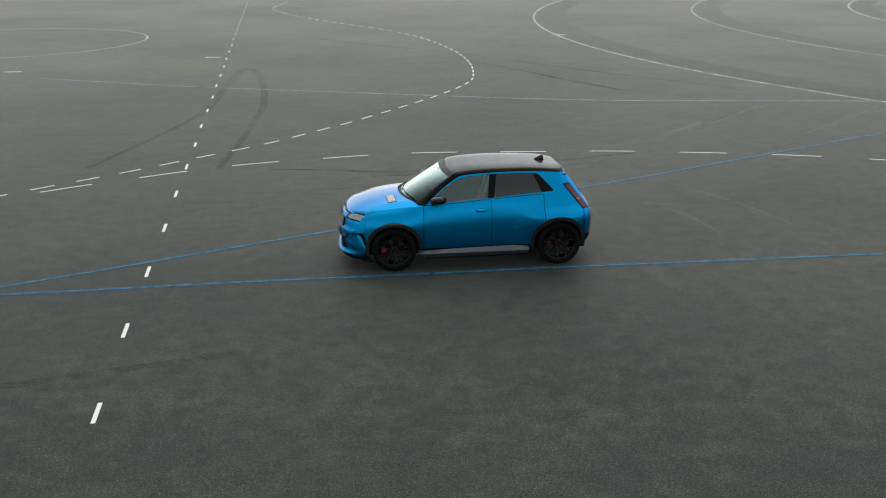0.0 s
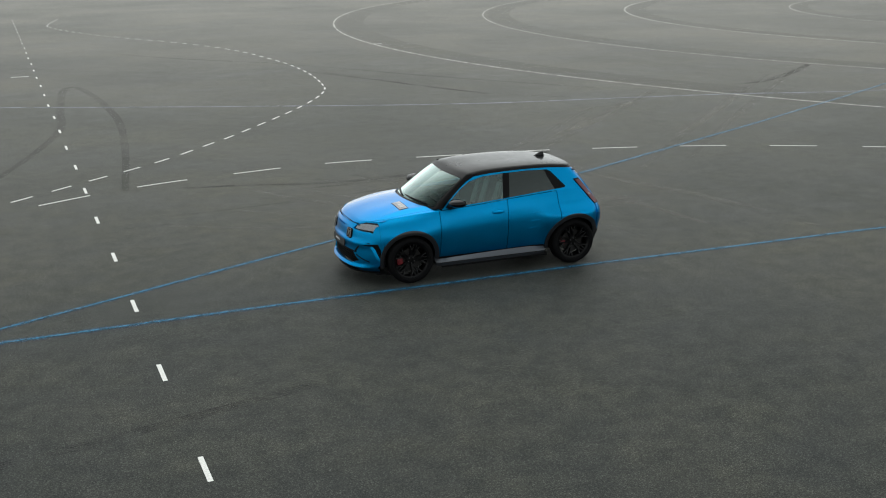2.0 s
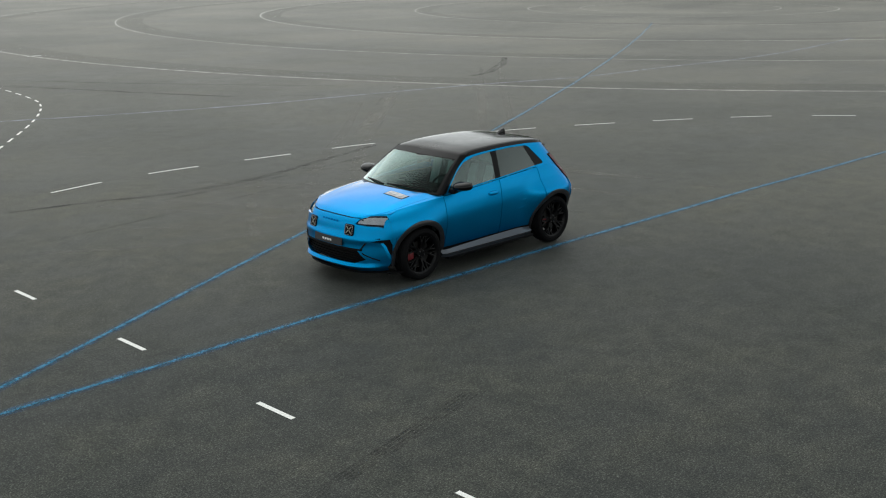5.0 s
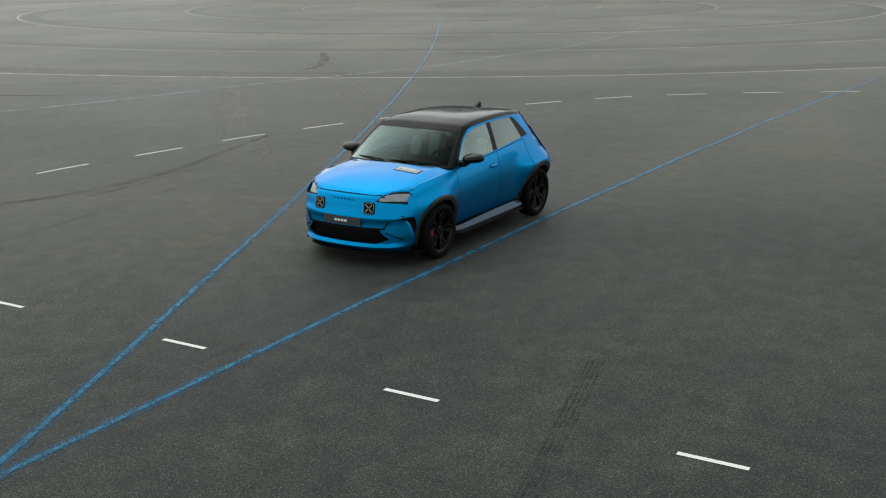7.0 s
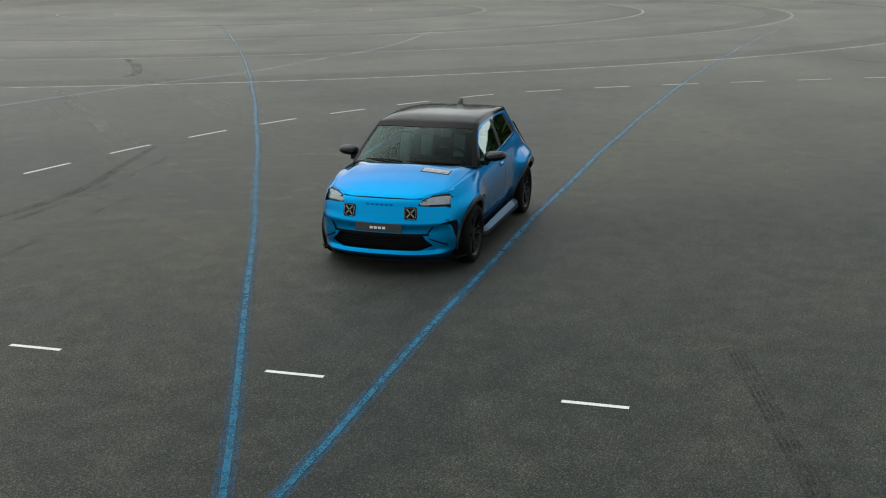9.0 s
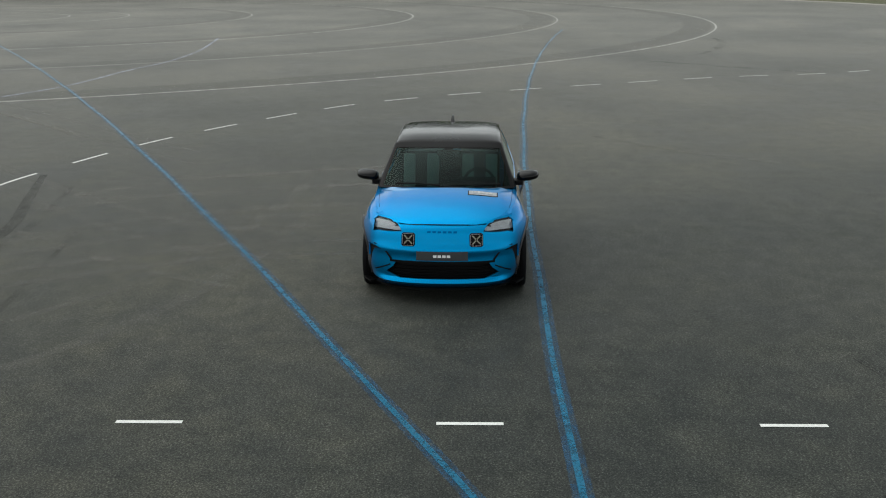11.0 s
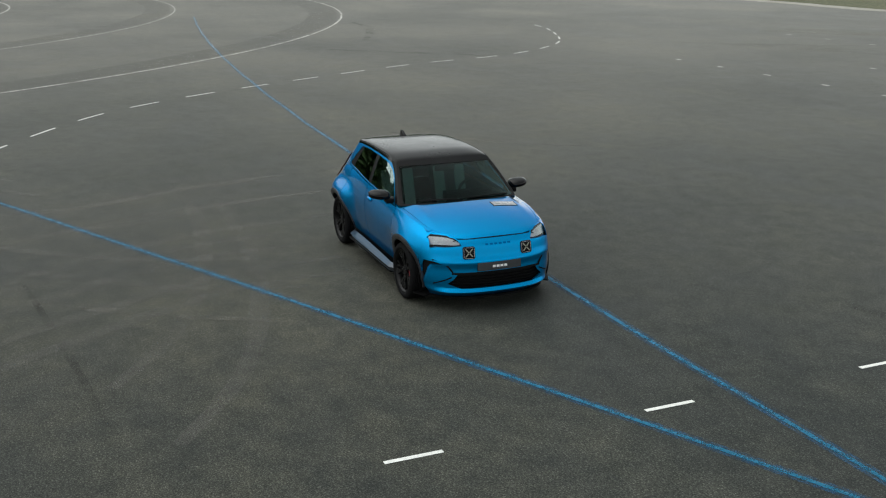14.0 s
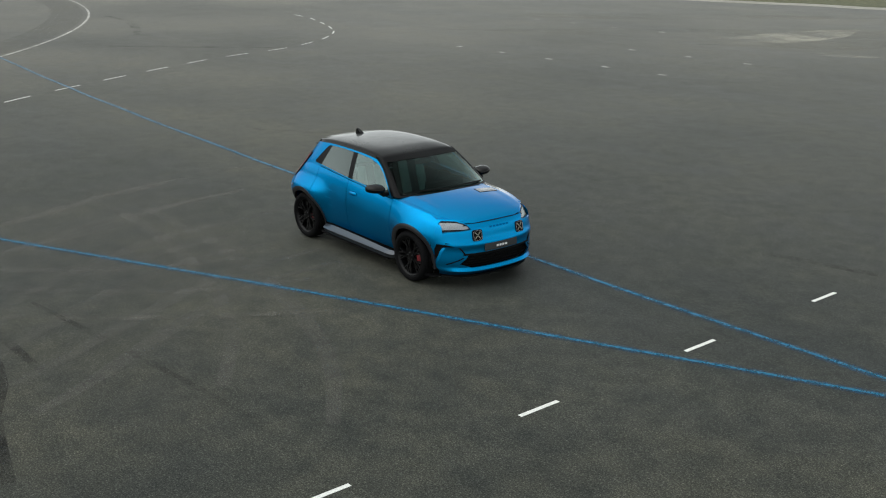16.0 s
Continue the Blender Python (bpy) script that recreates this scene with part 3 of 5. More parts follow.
def prism(bm, poly, depth_axis, d0, d1, bevel=0.0):
    """A polygon pushed along an axis; poly in the two other axes, in order."""
    def at(p, d):
        return {"x": (d, p[0], p[1]), "y": (p[0], d, p[1]), "z": (p[0], p[1], d)}[depth_axis]
    a, b = [bm.verts.new(at(p, d0)) for p in poly], [bm.verts.new(at(p, d1)) for p in poly]
    n = len(poly)
    made = [bm.faces.new(a), bm.faces.new(b[::-1])]
    for i in range(n):
        made.append(bm.faces.new((a[i], b[i], b[(i + 1) % n], a[(i + 1) % n])))
    bmesh.ops.recalc_face_normals(bm, faces=made)
    if bevel:
        bmesh.ops.bevel(bm, geom=list({e for f in made for e in f.edges}), offset=bevel, segments=2, affect="EDGES", profile=0.6)


def cut_with(bm, cutters, mat_name="cut"):
    """The solid in bm less the solids in cutters."""
    bmesh.ops.recalc_face_normals(bm, faces=bm.faces[:])
    me = bpy.data.meshes.new("raw")
    bm.to_mesh(me)
    bm.free()
    ob = new("raw", me)
    tools = []
    for c in cutters:
        bmesh.ops.recalc_face_normals(c, faces=c.faces[:])
        cm = bpy.data.meshes.new("tool")
        c.to_mesh(cm)
        c.free()
        t = new("tool", cm)
        tools.append(t)
        md = ob.modifiers.new("cut", "BOOLEAN")
        md.operation, md.solver, md.object = "DIFFERENCE", "EXACT", t
    dg = bpy.context.evaluated_depsgraph_get()
    dg.update()
    out = bmesh.new()
    done = bpy.data.meshes.new_from_object(ob.evaluated_get(dg))
    out.from_mesh(done)
    for t in tools + [ob]:
        md = t.data
        bpy.data.objects.remove(t)
        bpy.data.meshes.remove(md)
    bpy.data.meshes.remove(done)
    return out


def mirrored(name, make, mat, parent, label="", sharp=35):
    """The same part on both sides of the car."""
    obs = []
    for s in (1, -1):
        bm = make()
        if s < 0:
            bmesh.ops.scale(bm, vec=(1, -1, 1), verts=bm.verts[:])
            bmesh.ops.reverse_faces(bm, faces=bm.faces[:])
        obs.append(part(name, bm, mat, parent, label, True, sharp))
    return obs


GAP = 0.0045
ARCH_R = 0.425
car = new("hatchback_car")
tagged(car, "bright blue compact hatchback with black roof, parked on asphalt", "car")


def arch_floor(x, low):
    z = low
    for ax in (AXLE, -AXLE):
        d = abs(x - ax)
        if d < ARCH_R:
            z = max(z, 0.335 + math.sqrt(ARCH_R ** 2 - d * d))
    return z


def flank_panel(x0, x1, low, high, nu=26, nv=14, thick=0.018, slant=None):
    def make():
        bm = bmesh.new()

        def fn(u, v):
            x = x0 + (x1 - x0) * u
            z0, z1 = low(x), high(x)
            z = z0 + (z1 - z0) * v
            if slant:
                x += slant(u, z)
            return Vector((x, flank_y(x, z), z))
        grid(bm, fn, nu, nv, thick, flip=True)
        return bm
    return make


SEAM1, SEAM2 = 0.815, -0.225
top_of = lambda x: shoulder_z(x) - (GAP if x > -1.02 else 0.0003)


def arched(x0, x1, nu, low, high, nv=12):
    """Flank sheet whose columns crowd where the wheel arch is steep."""
    def make():
        bm = bmesh.new()
        marks = sorted({x0, x1, *(m for m in (AXLE - ARCH_R, AXLE + ARCH_R, -AXLE - ARCH_R, -AXLE + ARCH_R) if x0 < m < x1)})
        xs = []
        for a, b in zip(marks, marks[1:]):
            k = max(3, int(nu * (b - a) / (x1 - x0)))
            xs += [a + (b - a) * (0.5 - 0.5 * math.cos(math.pi * i / k)) for i in range(k)]
        xs.append(x1)

        def fn(u, v):
            x = xs[int(round(u * (len(xs) - 1)))]
            z0, z1 = low(x), high(x)
            z = z0 + (z1 - z0) * v
            return Vector((x, flank_y(x, z), z))
        grid(bm, fn, len(xs) - 1, nv, 0.018, flip=True)
        return bm
    return make


fender = mirrored("front_fender", arched(SEAM1 + GAP, 1.688, 40, lambda x: arch_floor(x, 0.315), top_of), BLUE, car)
front_door = mirrored("front_door", flank_panel(SEAM2 + GAP, SEAM1 - GAP, lambda x: 0.315, top_of, 26, 22), BLUE, car)
rear_door = mirrored("rear_door", arched(-1.03, SEAM2 - GAP, 44, lambda x: arch_floor(x, 0.315), top_of, 30), BLUE, car)
quarter = mirrored("rear_quarter", arched(-1.66, -1.03 - 2 * GAP, 40, lambda x: arch_floor(x, 0.315), top_of, 30), BLUE, car)


# window surround above the belt: one sheet a side with the opening cut through
def pillar_line(z):
    return table(z, [(0.96, 0.80), (1.04, 0.728), (1.105, 0.655), (1.232, 0.495), (1.34, 0.338), (1.42, 0.17), (1.5, 0.0)])


def surround_point(u, v, push=0.0):
    xn = 0.74 + (-1.56 - 0.74) * u
    z = shoulder_z(xn) + (roof_side_z(min(max(xn, -1.5), 0.33)) - shoulder_z(xn)) * v
    x = pillar_line(z) + (tail_x(z) + 0.045 - pillar_line(z)) * u
    g = GAP if x > -1.02 else 0.0003
    z = shoulder_z(x) + g + (roof_side_z(min(x, 0.36)) - shoulder_z(x) - g) * v
    y = flank_y(x, z)
    return Vector((x, y + push, z))


DLO = [(0.722, 1.010), (0.624, 1.108), (0.470, 1.232), (0.312, 1.330), (0.11, 1.382), (-0.20, 1.404), (-0.60, 1.410), (-0.93, 1.396), (-0.985, 1.368), (-1.19, 1.150), (-1.18, 1.128), (-0.60, 1.094), (-0.16, 1.064), (0.43, 1.022)]


def make_surround():
    bm = bmesh.new()
    grid(bm, surround_point, 60, 30, 0.03)
    c = bmesh.new()
    prism(c, DLO, "y", 0.3, 1.2)
    return cut_with(bm, [c])


surround = mirrored("window_surround", make_surround, [BLUE, GLOSS_BLACK], car, "", 30)
for o in surround:                             # a black rail runs under the roof edge
    for f in o.data.polygons:
        c = f.center
        f.material_index = 1 if c.z > roof_side_z(max(min(c.x, 0.36), -1.5)) - 0.036 else 0


def pane(poly, inset):
    """Glass that follows the side of the cabin, a little behind the frame."""
    def make():
        bm = bmesh.new()

        def fn(u, v):
            p = surround_point(u, v)
            return Vector((p.x, p.y - inset, p.z))
        grid(bm, fn, 70, 18, 0.004, flip=True)
        inner = bmesh.new()
        prism(inner, poly, "y", 0.2, 1.3)
        bmesh.ops.recalc_face_normals(bm, faces=bm.faces[:])
        me, cm = bpy.data.meshes.new("raw"), bpy.data.meshes.new("tool")
        bm.to_mesh(me)
        inner.to_mesh(cm)
        bm.free(), inner.free()
        ob, t = new("raw", me), new("tool", cm)
        md = ob.modifiers.new("keep", "BOOLEAN")
        md.operation, md.solver, md.object = "INTERSECT", "EXACT", t
        dg = bpy.context.evaluated_depsgraph_get()
        dg.update()
        out = bmesh.new()
        done = bpy.data.meshes.new_from_object(ob.evaluated_get(dg))
        out.from_mesh(done)
        for o in (ob, t):
            d = o.data
            bpy.data.objects.remove(o)
            bpy.data.meshes.remove(d)
        bpy.data.meshes.remove(done)
        return out
    return make


FRONT_PANE = [(0.732, 1.0), (0.628, 1.115), (0.464, 1.240), (0.302, 1.338), (0.10, 1.390), (-0.218, 1.412), (-0.165, 1.055), (0.43, 1.012)]
PILLAR_B = [(-0.165, 1.05), (-0.220, 1.414), (-0.325, 1.416), (-0.262, 1.05)]
REAR_PANE = [(-0.262, 1.06), (-0.325, 1.416), (-0.6, 1.418), (-0.872, 1.408), (-1.02, 1.105), (-0.6, 1.084)]
PILLAR_C = [(-0.872, 1.412), (-1.02, 1.10), (-1.195, 1.12), (-1.205, 1.15), (-0.995, 1.376), (-0.94, 1.404)]
for poly, mat, name, owner, depth, lab in ((FRONT_PANE, SIDE_GLASS, "window", front_door, 0.010, "lightly tinted side window"), (PILLAR_B, PILLAR_BLACK, "pillar_cover", front_door, 0.009, "gloss black pillar cover"), (REAR_PANE, PRIVACY, "window", rear_door, 0.010, "dark privacy glass"), (PILLAR_C, PILLAR_BLACK, "quarter_cover", rear_door, 0.009, "gloss black quarter cover")):
    for o, d in zip(mirrored(name, pane(poly, depth), mat, car, lab), owner):
        o.parent = d


# roof, windscreen, bonnet
def roof_fn(u, v):
    x = -1.372 + (0.392 + 1.372) * u
    k = 2 * v - 1
    e = flank_y(x, roof_side_z(x)) + 0.007 - 0.03 * max(0, 0.08 - u) / 0.08
    x -= 0.045 * k * k * u ** 6
    y = e * math.copysign(1 - (1 - abs(k)) ** 1.25, k)
    z = roof_side_z(x) + 0.004 + (roof_mid_z(x) - roof_side_z(x)) * (1 - abs(y / e) ** 4.6)
    z -= 0.026 * max(0, (u - 0.95) / 0.05) ** 2 + 0.014 * max(0, (abs(k) - 0.93) / 0.07) ** 2
    return Vector((x, y, z))


bm = bmesh.new()
grid(bm, roof_fn, 40, 28, 0.016)
roof = part("roof", bm, ROOF_BLACK, car, "gloss black roof")


def screen_fn(u, v, push=0.0):
    """Windscreen: u from the cowl to the roof, v across."""
    k = 2 * v - 1
    z0, z1 = 1.035 - 0.03 * k * k, roof_mid_z(0.375) + 0.004 - (roof_mid_z(0.375) - roof_side_z(0.34)) * abs(k) ** 4.6
    e0, e1 = 0.755, flank_y(0.36, roof_side_z(0.36)) + 0.004
    y = (e0 + (e1 - e0) * u) * k
    xb, xt = 1.105 - 0.235 * abs(k) ** 2.2, 0.385 - 0.05 * k * k
    x = xb + (xt - xb) * u
    z = z0 + (z1 - z0) * u + 0.018 * math.sin(math.pi * u)
    return Vector((x, y, z + push))


bm = bmesh.new()
grid(bm, lambda u, v: screen_fn(0.02 + 0.955 * u, 0.022 + 0.956 * v), 16, 24, 0.005, flip=True)
screen = part("windscreen", bm, SCREEN, car, "curved windscreen")
bm = bmesh.new()
for v0, v1, u0, u1 in ((0.0, 0.023, 0.0, 1.0), (0.977, 1.0, 0.0, 1.0), (0.023, 0.977, 0.875, 1.0), (0.023, 0.977, 0.0, 0.035)):
    grid(bm, lambda u, v: screen_fn(u0 + (u1 - u0) * u, v0 + (v1 - v0) * v, 0.004), 14, 14, 0.012, flip=True)
part("windscreen_frame", bm, PILLAR_BLACK, screen, "black screen border")


def make_pillar():
    bm = bmesh.new()

    def fn(u, v):
        a = screen_fn(u, 1.0, 0.003)
        z = a.z
        b = Vector((pillar_line(z) - 0.006, flank_y(pillar_line(z), max(z, shoulder_z(pillar_line(z)) + 0.01)) + 0.001, z))
        m = a.lerp(b, v)
        return m + Vector((0.006, 0.010, 0.006)) * math.sin(math.pi * v)
    grid(bm, fn, 16, 6, 0.02, flip=True)
    bmesh.ops.recalc_face_normals(bm, faces=bm.faces[:])
    return bm


mirrored("windscreen_pillar", make_pillar, PILLAR_BLACK, car, "gloss black pillar")


HOOD_SIDE = [(0.0, 0.735), (0.35, 0.722), (0.6, 0.700), (0.75, 0.668), (0.88, 0.60), (1.0, 0.515)]
HOOD_NOSE = front_x(0.56, 0.835) - 0.012


def hood_fn(u, v):
    k = 2 * v - 1
    lead = front_x(0.56 * k, 0.835) - 0.012
    back = 1.13 - 0.26 * abs(k) ** 2.4
    x = back + (lead - back) * u
    y = k * table(u, HOOD_SIDE)
    e = flank_y(min(x, 1.95), shoulder_z(x) - 0.004)
    y = max(-e, min(e, y))
    z = hood_z(x, y)
    if u > 0.9:
        z -= 0.016 * ((u - 0.9) / 0.1) ** 2
    return Vector((x, y, z))


bm = bmesh.new()
grid(bm, hood_fn, 36, 36, 0.02)
hood = part("bonnet", bm, BLUE, car)


# strips of the fenders beside the bonnet
def make_fender_top():
    bm = bmesh.new()

    def fn(u, v):
        x = 0.80 + (1.655 - 0.80) * u
        inner = table(max((x - 0.87) / (HOOD_NOSE - 0.87), 0), HOOD_SIDE) + 0.004
        outer = flank_y(x, shoulder_z(x) - GAP)
        inner = min(inner, outer - 0.004)
        y = inner + (outer - inner) * v
        z = hood_z(x, y) if v < 1 else shoulder_z(x) - GAP
        return Vector((x, y, min(z, hood_z(x, y))))
    grid(bm, fn, 30, 8, 0.018, flip=False)
    bmesh.ops.recalc_face_normals(bm, faces=bm.faces[:])
    return bm


for o, d in zip(mirrored("fender_top", make_fender_top, BLUE, car), fender):
    o.parent = d

# front bumper: one shell with grille, side intakes and lamp openings cut through
HEAD_LAMP = [(0.420, 0.770), (0.455, 0.825), (0.52, 0.87), (0.66, 0.90), (0.715, 0.90), (0.735, 0.730), (0.67, 0.752), (0.58, 0.756), (0.50, 0.762)]
GRILLE = [(-0.48, 0.455), (0.48, 0.455), (0.515, 0.402), (0.585, 0.342), (0.44, 0.285), (-0.44, 0.285), (-0.585, 0.342), (-0.515, 0.402)]
INTAKE = [(0.63, 0.566), (0.715, 0.592), (0.785, 0.594), (0.803, 0.45), (0.808, 0.310), (0.776, 0.345), (0.746, 0.50), (0.726, 0.550), (0.70, 0.562)]


def bumper_fn(u, v):
    z = 0.182 + (0.832 - 0.182) * v
    p = front_point(2 * u - 1, z)
    if z < 0.30:
        p.x += 0.042 * math.sin((z - 0.182) / 0.118 * math.pi) ** 2
    lip = math.exp(-((z - 0.585) / 0.045) ** 2) * 0.022
    p.x += lip * (1 - abs(2 * u - 1) ** 4)
    return p


bm = bmesh.new()
grid(bm, bumper_fn, 84, 30, 0.025)
cutters = []
for s in (1, -1):
    for poly in (HEAD_LAMP, INTAKE):
        c = bmesh.new()
        prism(c, [(s * a, b) for a, b in poly], "x", 1.2, 2.6)
        cutters.append(c)
c = bmesh.new()
prism(c, GRILLE, "x", 1.2, 2.6)
cutters.append(c)
bm = cut_with(bm, cutters)
bumper = part("front_bumper", bm, BLUE, car, "", True, 30)


def follow(poly_fn, nu, nv, push, thick):
    bm = bmesh.new()

    def fn(u, v):
        y, z = poly_fn(u, v)
        return Vector((front_x(y, z) + push, y, z))
    grid(bm, fn, nu, nv, thick, flip=poly_fn(1, 0)[0] < poly_fn(0, 0)[0])
    bmesh.ops.recalc_face_normals(bm, faces=bm.faces[:])
    return bm


# grille mesh set back in its opening, with slats and a black rim
bm = follow(lambda u, v: ((2 * u - 1) * 0.62, 0.27 + 0.20 * v), 24, 6, -0.055, 0.01)
grille = part("grille", bm, BLACK, bumper, "black lower grille")
for k in range(5):
    z = 0.298 + 0.034 * k
    half = 0.47 + 0.07 * math.sin((z - 0.285) / 0.17 * math.pi)
    part("grille_slat", follow(lambda u, v: ((2 * u - 1) * min(half, 0.57), z + 0.008 * v), 24, 1, -0.030, 0.02), BLACK, grille, sharp=20)
for s in (1, -1):
    part("intake_back", follow(lambda u, v: (s * (0.60 + 0.215 * u), 0.29 + 0.32 * v), 10, 8, -0.045, 0.01), BLACK, bumper, "black side intake")
    # black blade, and a strip painting the crease's shade, frame the blue facet beside the grille
    part("intake_blade", follow(lambda u, v: (s * (0.53 + 0.195 * u), table(u, [(0.0, 0.462), (0.35, 0.552), (0.6, 0.578), (1.0, 0.594)]) - 0.004 + 0.028 * v), 18, 2, 0.012, 0.02), BLACK, bumper)
    part("crease_shade", follow(lambda u, v: (s * (0.545 + 0.170 * u), 0.412 - 0.085 * u + 0.016 * v), 14, 1, 0.005, 0.02), BLACK, bumper)
part("grille_bar", follow(lambda u, v: ((2 * u - 1) * 0.545, 0.452 + 0.022 * v), 30, 2, 0.010, 0.03), BLACK, bumper)
part("lower_lip", follow(lambda u, v: ((2 * u - 1) * 0.76, 0.160 + 0.020 * v), 40, 2, 0.030, 0.10), BLACK, bumper, "black splitter")


def make_splitter_wing():
    bm = bmesh.new()
    prism(bm, [(1.76, 0.775), (1.63, 0.845), (1.58, 0.86), (1.58, 0.80), (1.72, 0.72)], "z", 0.160, 0.176)
    return bm


for o in mirrored("splitter_wing", make_splitter_wing, BLACK, car):
    o.parent = bumper

# number plate
bm = follow(lambda u, v: ((2 * u - 1) * 0.266, 0.488 + 0.092 * v), 12, 2, 0.026, 0.012)
plate = part("number_plate", bm, PLATE, bumper, "dark plate")
bm = bmesh.new()
for k in range(4):
    y0 = -0.092 + k * 0.047
    grid(bm, lambda u, v: Vector((front_x(0, 0.54) + 0.0290, y0 + 0.036 * u, 0.520 + 0.027 * v)), 1, 1, 0.001)
bmesh.ops.recalc_face_normals(bm, faces=bm.faces[:])
part("plate_bars", bm, PLATE_INK, plate, "white bars")

# badge bars on the nose
bm = bmesh.new()
for k in range(6):
    y0 = -0.155 + k * 0.054
    grid(bm, lambda u, v: Vector((front_x(y0, 0.765 + 0.020 * v) + 0.0055, y0 + 0.036 * u, 0.765 + 0.020 * v)), 2, 2, 0.003)
bmesh.ops.recalc_face_normals(bm, faces=bm.faces[:])
part("nose_badge", bm, BADGE_AND_SHADE, bumper, "darker blue badge bars")


# square fog lamps with a pale cross
FOG = Matrix.Translation((front_x(0.352, 0.696) + 0.014, 0.352, 0.696)) @ Matrix.Rotation(radians(8), 4, "Z") @ Matrix.Rotation(radians(-11), 4, "Y")


def make_fog():
    bm = bmesh.new()
    r, c = 0.071, 0.017
    oct_ = [(-r + c, -r), (r - c, -r), (r, -r + c), (r, r - c), (r - c, r), (-r + c, r), (-r, r - c), (-r, -r + c)]
    prism(bm, oct_, "x", -0.07, 0.0, 0.005)
    bmesh.ops.transform(bm, matrix=FOG, verts=bm.verts[:])
    return bm


def make_fog_cross():
    bm = bmesh.new()
    for a in (47, 133):
        for s in (1, -1):
            block(bm, -0.002, 0.003, s * 0.034 - 0.027, s * 0.034 + 0.027, -0.0065, 0.0065, 0.002, FOG @ Matrix.Rotation(radians(a), 4, "X"))
    return bm


def make_fog_rim():
    bm = bmesh.new()
    for a in range(4):
        block(bm, -0.002, 0.0025, -0.052, 0.052, 0.059, 0.0613, 0.0008, FOG @ Matrix.Rotation(radians(90 * a), 4, "X"))
    return bm


fogs = mirrored("fog_lamp", make_fog, BLACK, bumper, "square black auxiliary lamp")
for o, d in zip(mirrored("cross", make_fog_cross, YELLOW_X, car, "pale yellowish cross"), fogs):
    o.parent = d
for o, d in zip(mirrored("ring", make_fog_rim, LAMP_BOWL, car), fogs):
    o.parent = d


# headlamps: dark housing, bright bowl and clear lens
LAMP_TOP = [Vector((1.925, 0.418, 0.792)), Vector((1.885, 0.455, 0.832)), Vector((1.818, 0.525, 0.868)), Vector((1.748, 0.605, 0.876)), Vector((1.640, 0.716, 0.872))]
LAMP_LOW = [Vector((1.935, 0.410, 0.770)), Vector((1.915, 0.49, 0.762)), Vector((1.868, 0.575, 0.758)), Vector((1.795, 0.665, 0.752)), Vector((1.715, 0.738, 0.742))]


def chain(points, t):
    k = min(int(t * (len(points) - 1)), len(points) - 2)
    f = t * (len(points) - 1) - k
    a, b, c, d = points[max(k - 1, 0)], points[k], points[k + 1], points[min(k + 2, len(points) - 1)]
    return 0.5 * (2 * b + (c - a) * f + (2 * a - 5 * b + 4 * c - d) * f * f + (3 * b - a - 3 * c + d) * f ** 3)


def lamp_sheet(push, z0, z1, u0, u1, thick, spike=0.0):
    out = Vector((0.80, 0.42, 0.42)).normalized()

    def make():
        bm = bmesh.new()

        def fn(u, v):
            t, h = u0 + (u1 - u0) * u, z0 + (z1 - z0) * v
            p = chain(LAMP_LOW, t).lerp(chain(LAMP_TOP, t), h)
            if spike and t > 0.86:
                p += Vector((0.018, 0.006, -0.055)) * (1 - h) ** 3 * spike * (t - 0.86) / 0.14
            return p + out * (push + 0.007 * math.sin(math.pi * t) * math.sin(math.pi * h))
        grid(bm, fn, 24, 8, thick)
        bmesh.ops.recalc_face_normals(bm, faces=bm.faces[:])
        return bm
    return make


lamps = mirrored("headlamp", lamp_sheet(0.005, -0.16, 0.93, -0.02, 1.0, 0.06, 1.0), LAMP_DARK, car, "slanted headlamp")
for nm, mk, mt, lb in (("reflector", lamp_sheet(0.008, 0.10, 0.74, 0.09, 0.94, 0.006), LAMP_BOWL, "pale reflector"), ("lens", lamp_sheet(0.014, 0.05, 0.81, 0.05, 0.965, 0.004), LENS, "clear lens")):
    for o, d in zip(mirrored(nm, mk, mt, car, lb), lamps):
        o.parent = d
for o, d in zip(mirrored("lamp_brow", lamp_sheet(0.005, 0.905, 1.05, 0.18, 1.0, 0.03), BLUE, car), fender):
    o.parent = d


def make_lamp_shelf():
    bm = bmesh.new()

    def fn(u, v):
        p = chain(LAMP_TOP, 0.3 + 0.7 * u)
        x, y = p.x - 0.006 - 0.13 * v, p.y
        return Vector((x, y, hood_z(x, y) - 0.004))
    grid(bm, fn, 12, 4, 0.006)
    bmesh.ops.recalc_face_normals(bm, faces=bm.faces[:])
    return bm


for o, d in zip(mirrored("lamp_shelf", make_lamp_shelf, BLUE, car), fender):
    o.parent = d
# black line between bonnet and nose, running into the lamps
part("bonnet_seal", follow(lambda u, v: ((2 * u - 1) * 0.50, 0.838 - 0.02 * abs(2 * u - 1) ** 3 + 0.005 * v), 30, 1, -0.010, 0.02), BLACK, bumper, sharp=20)

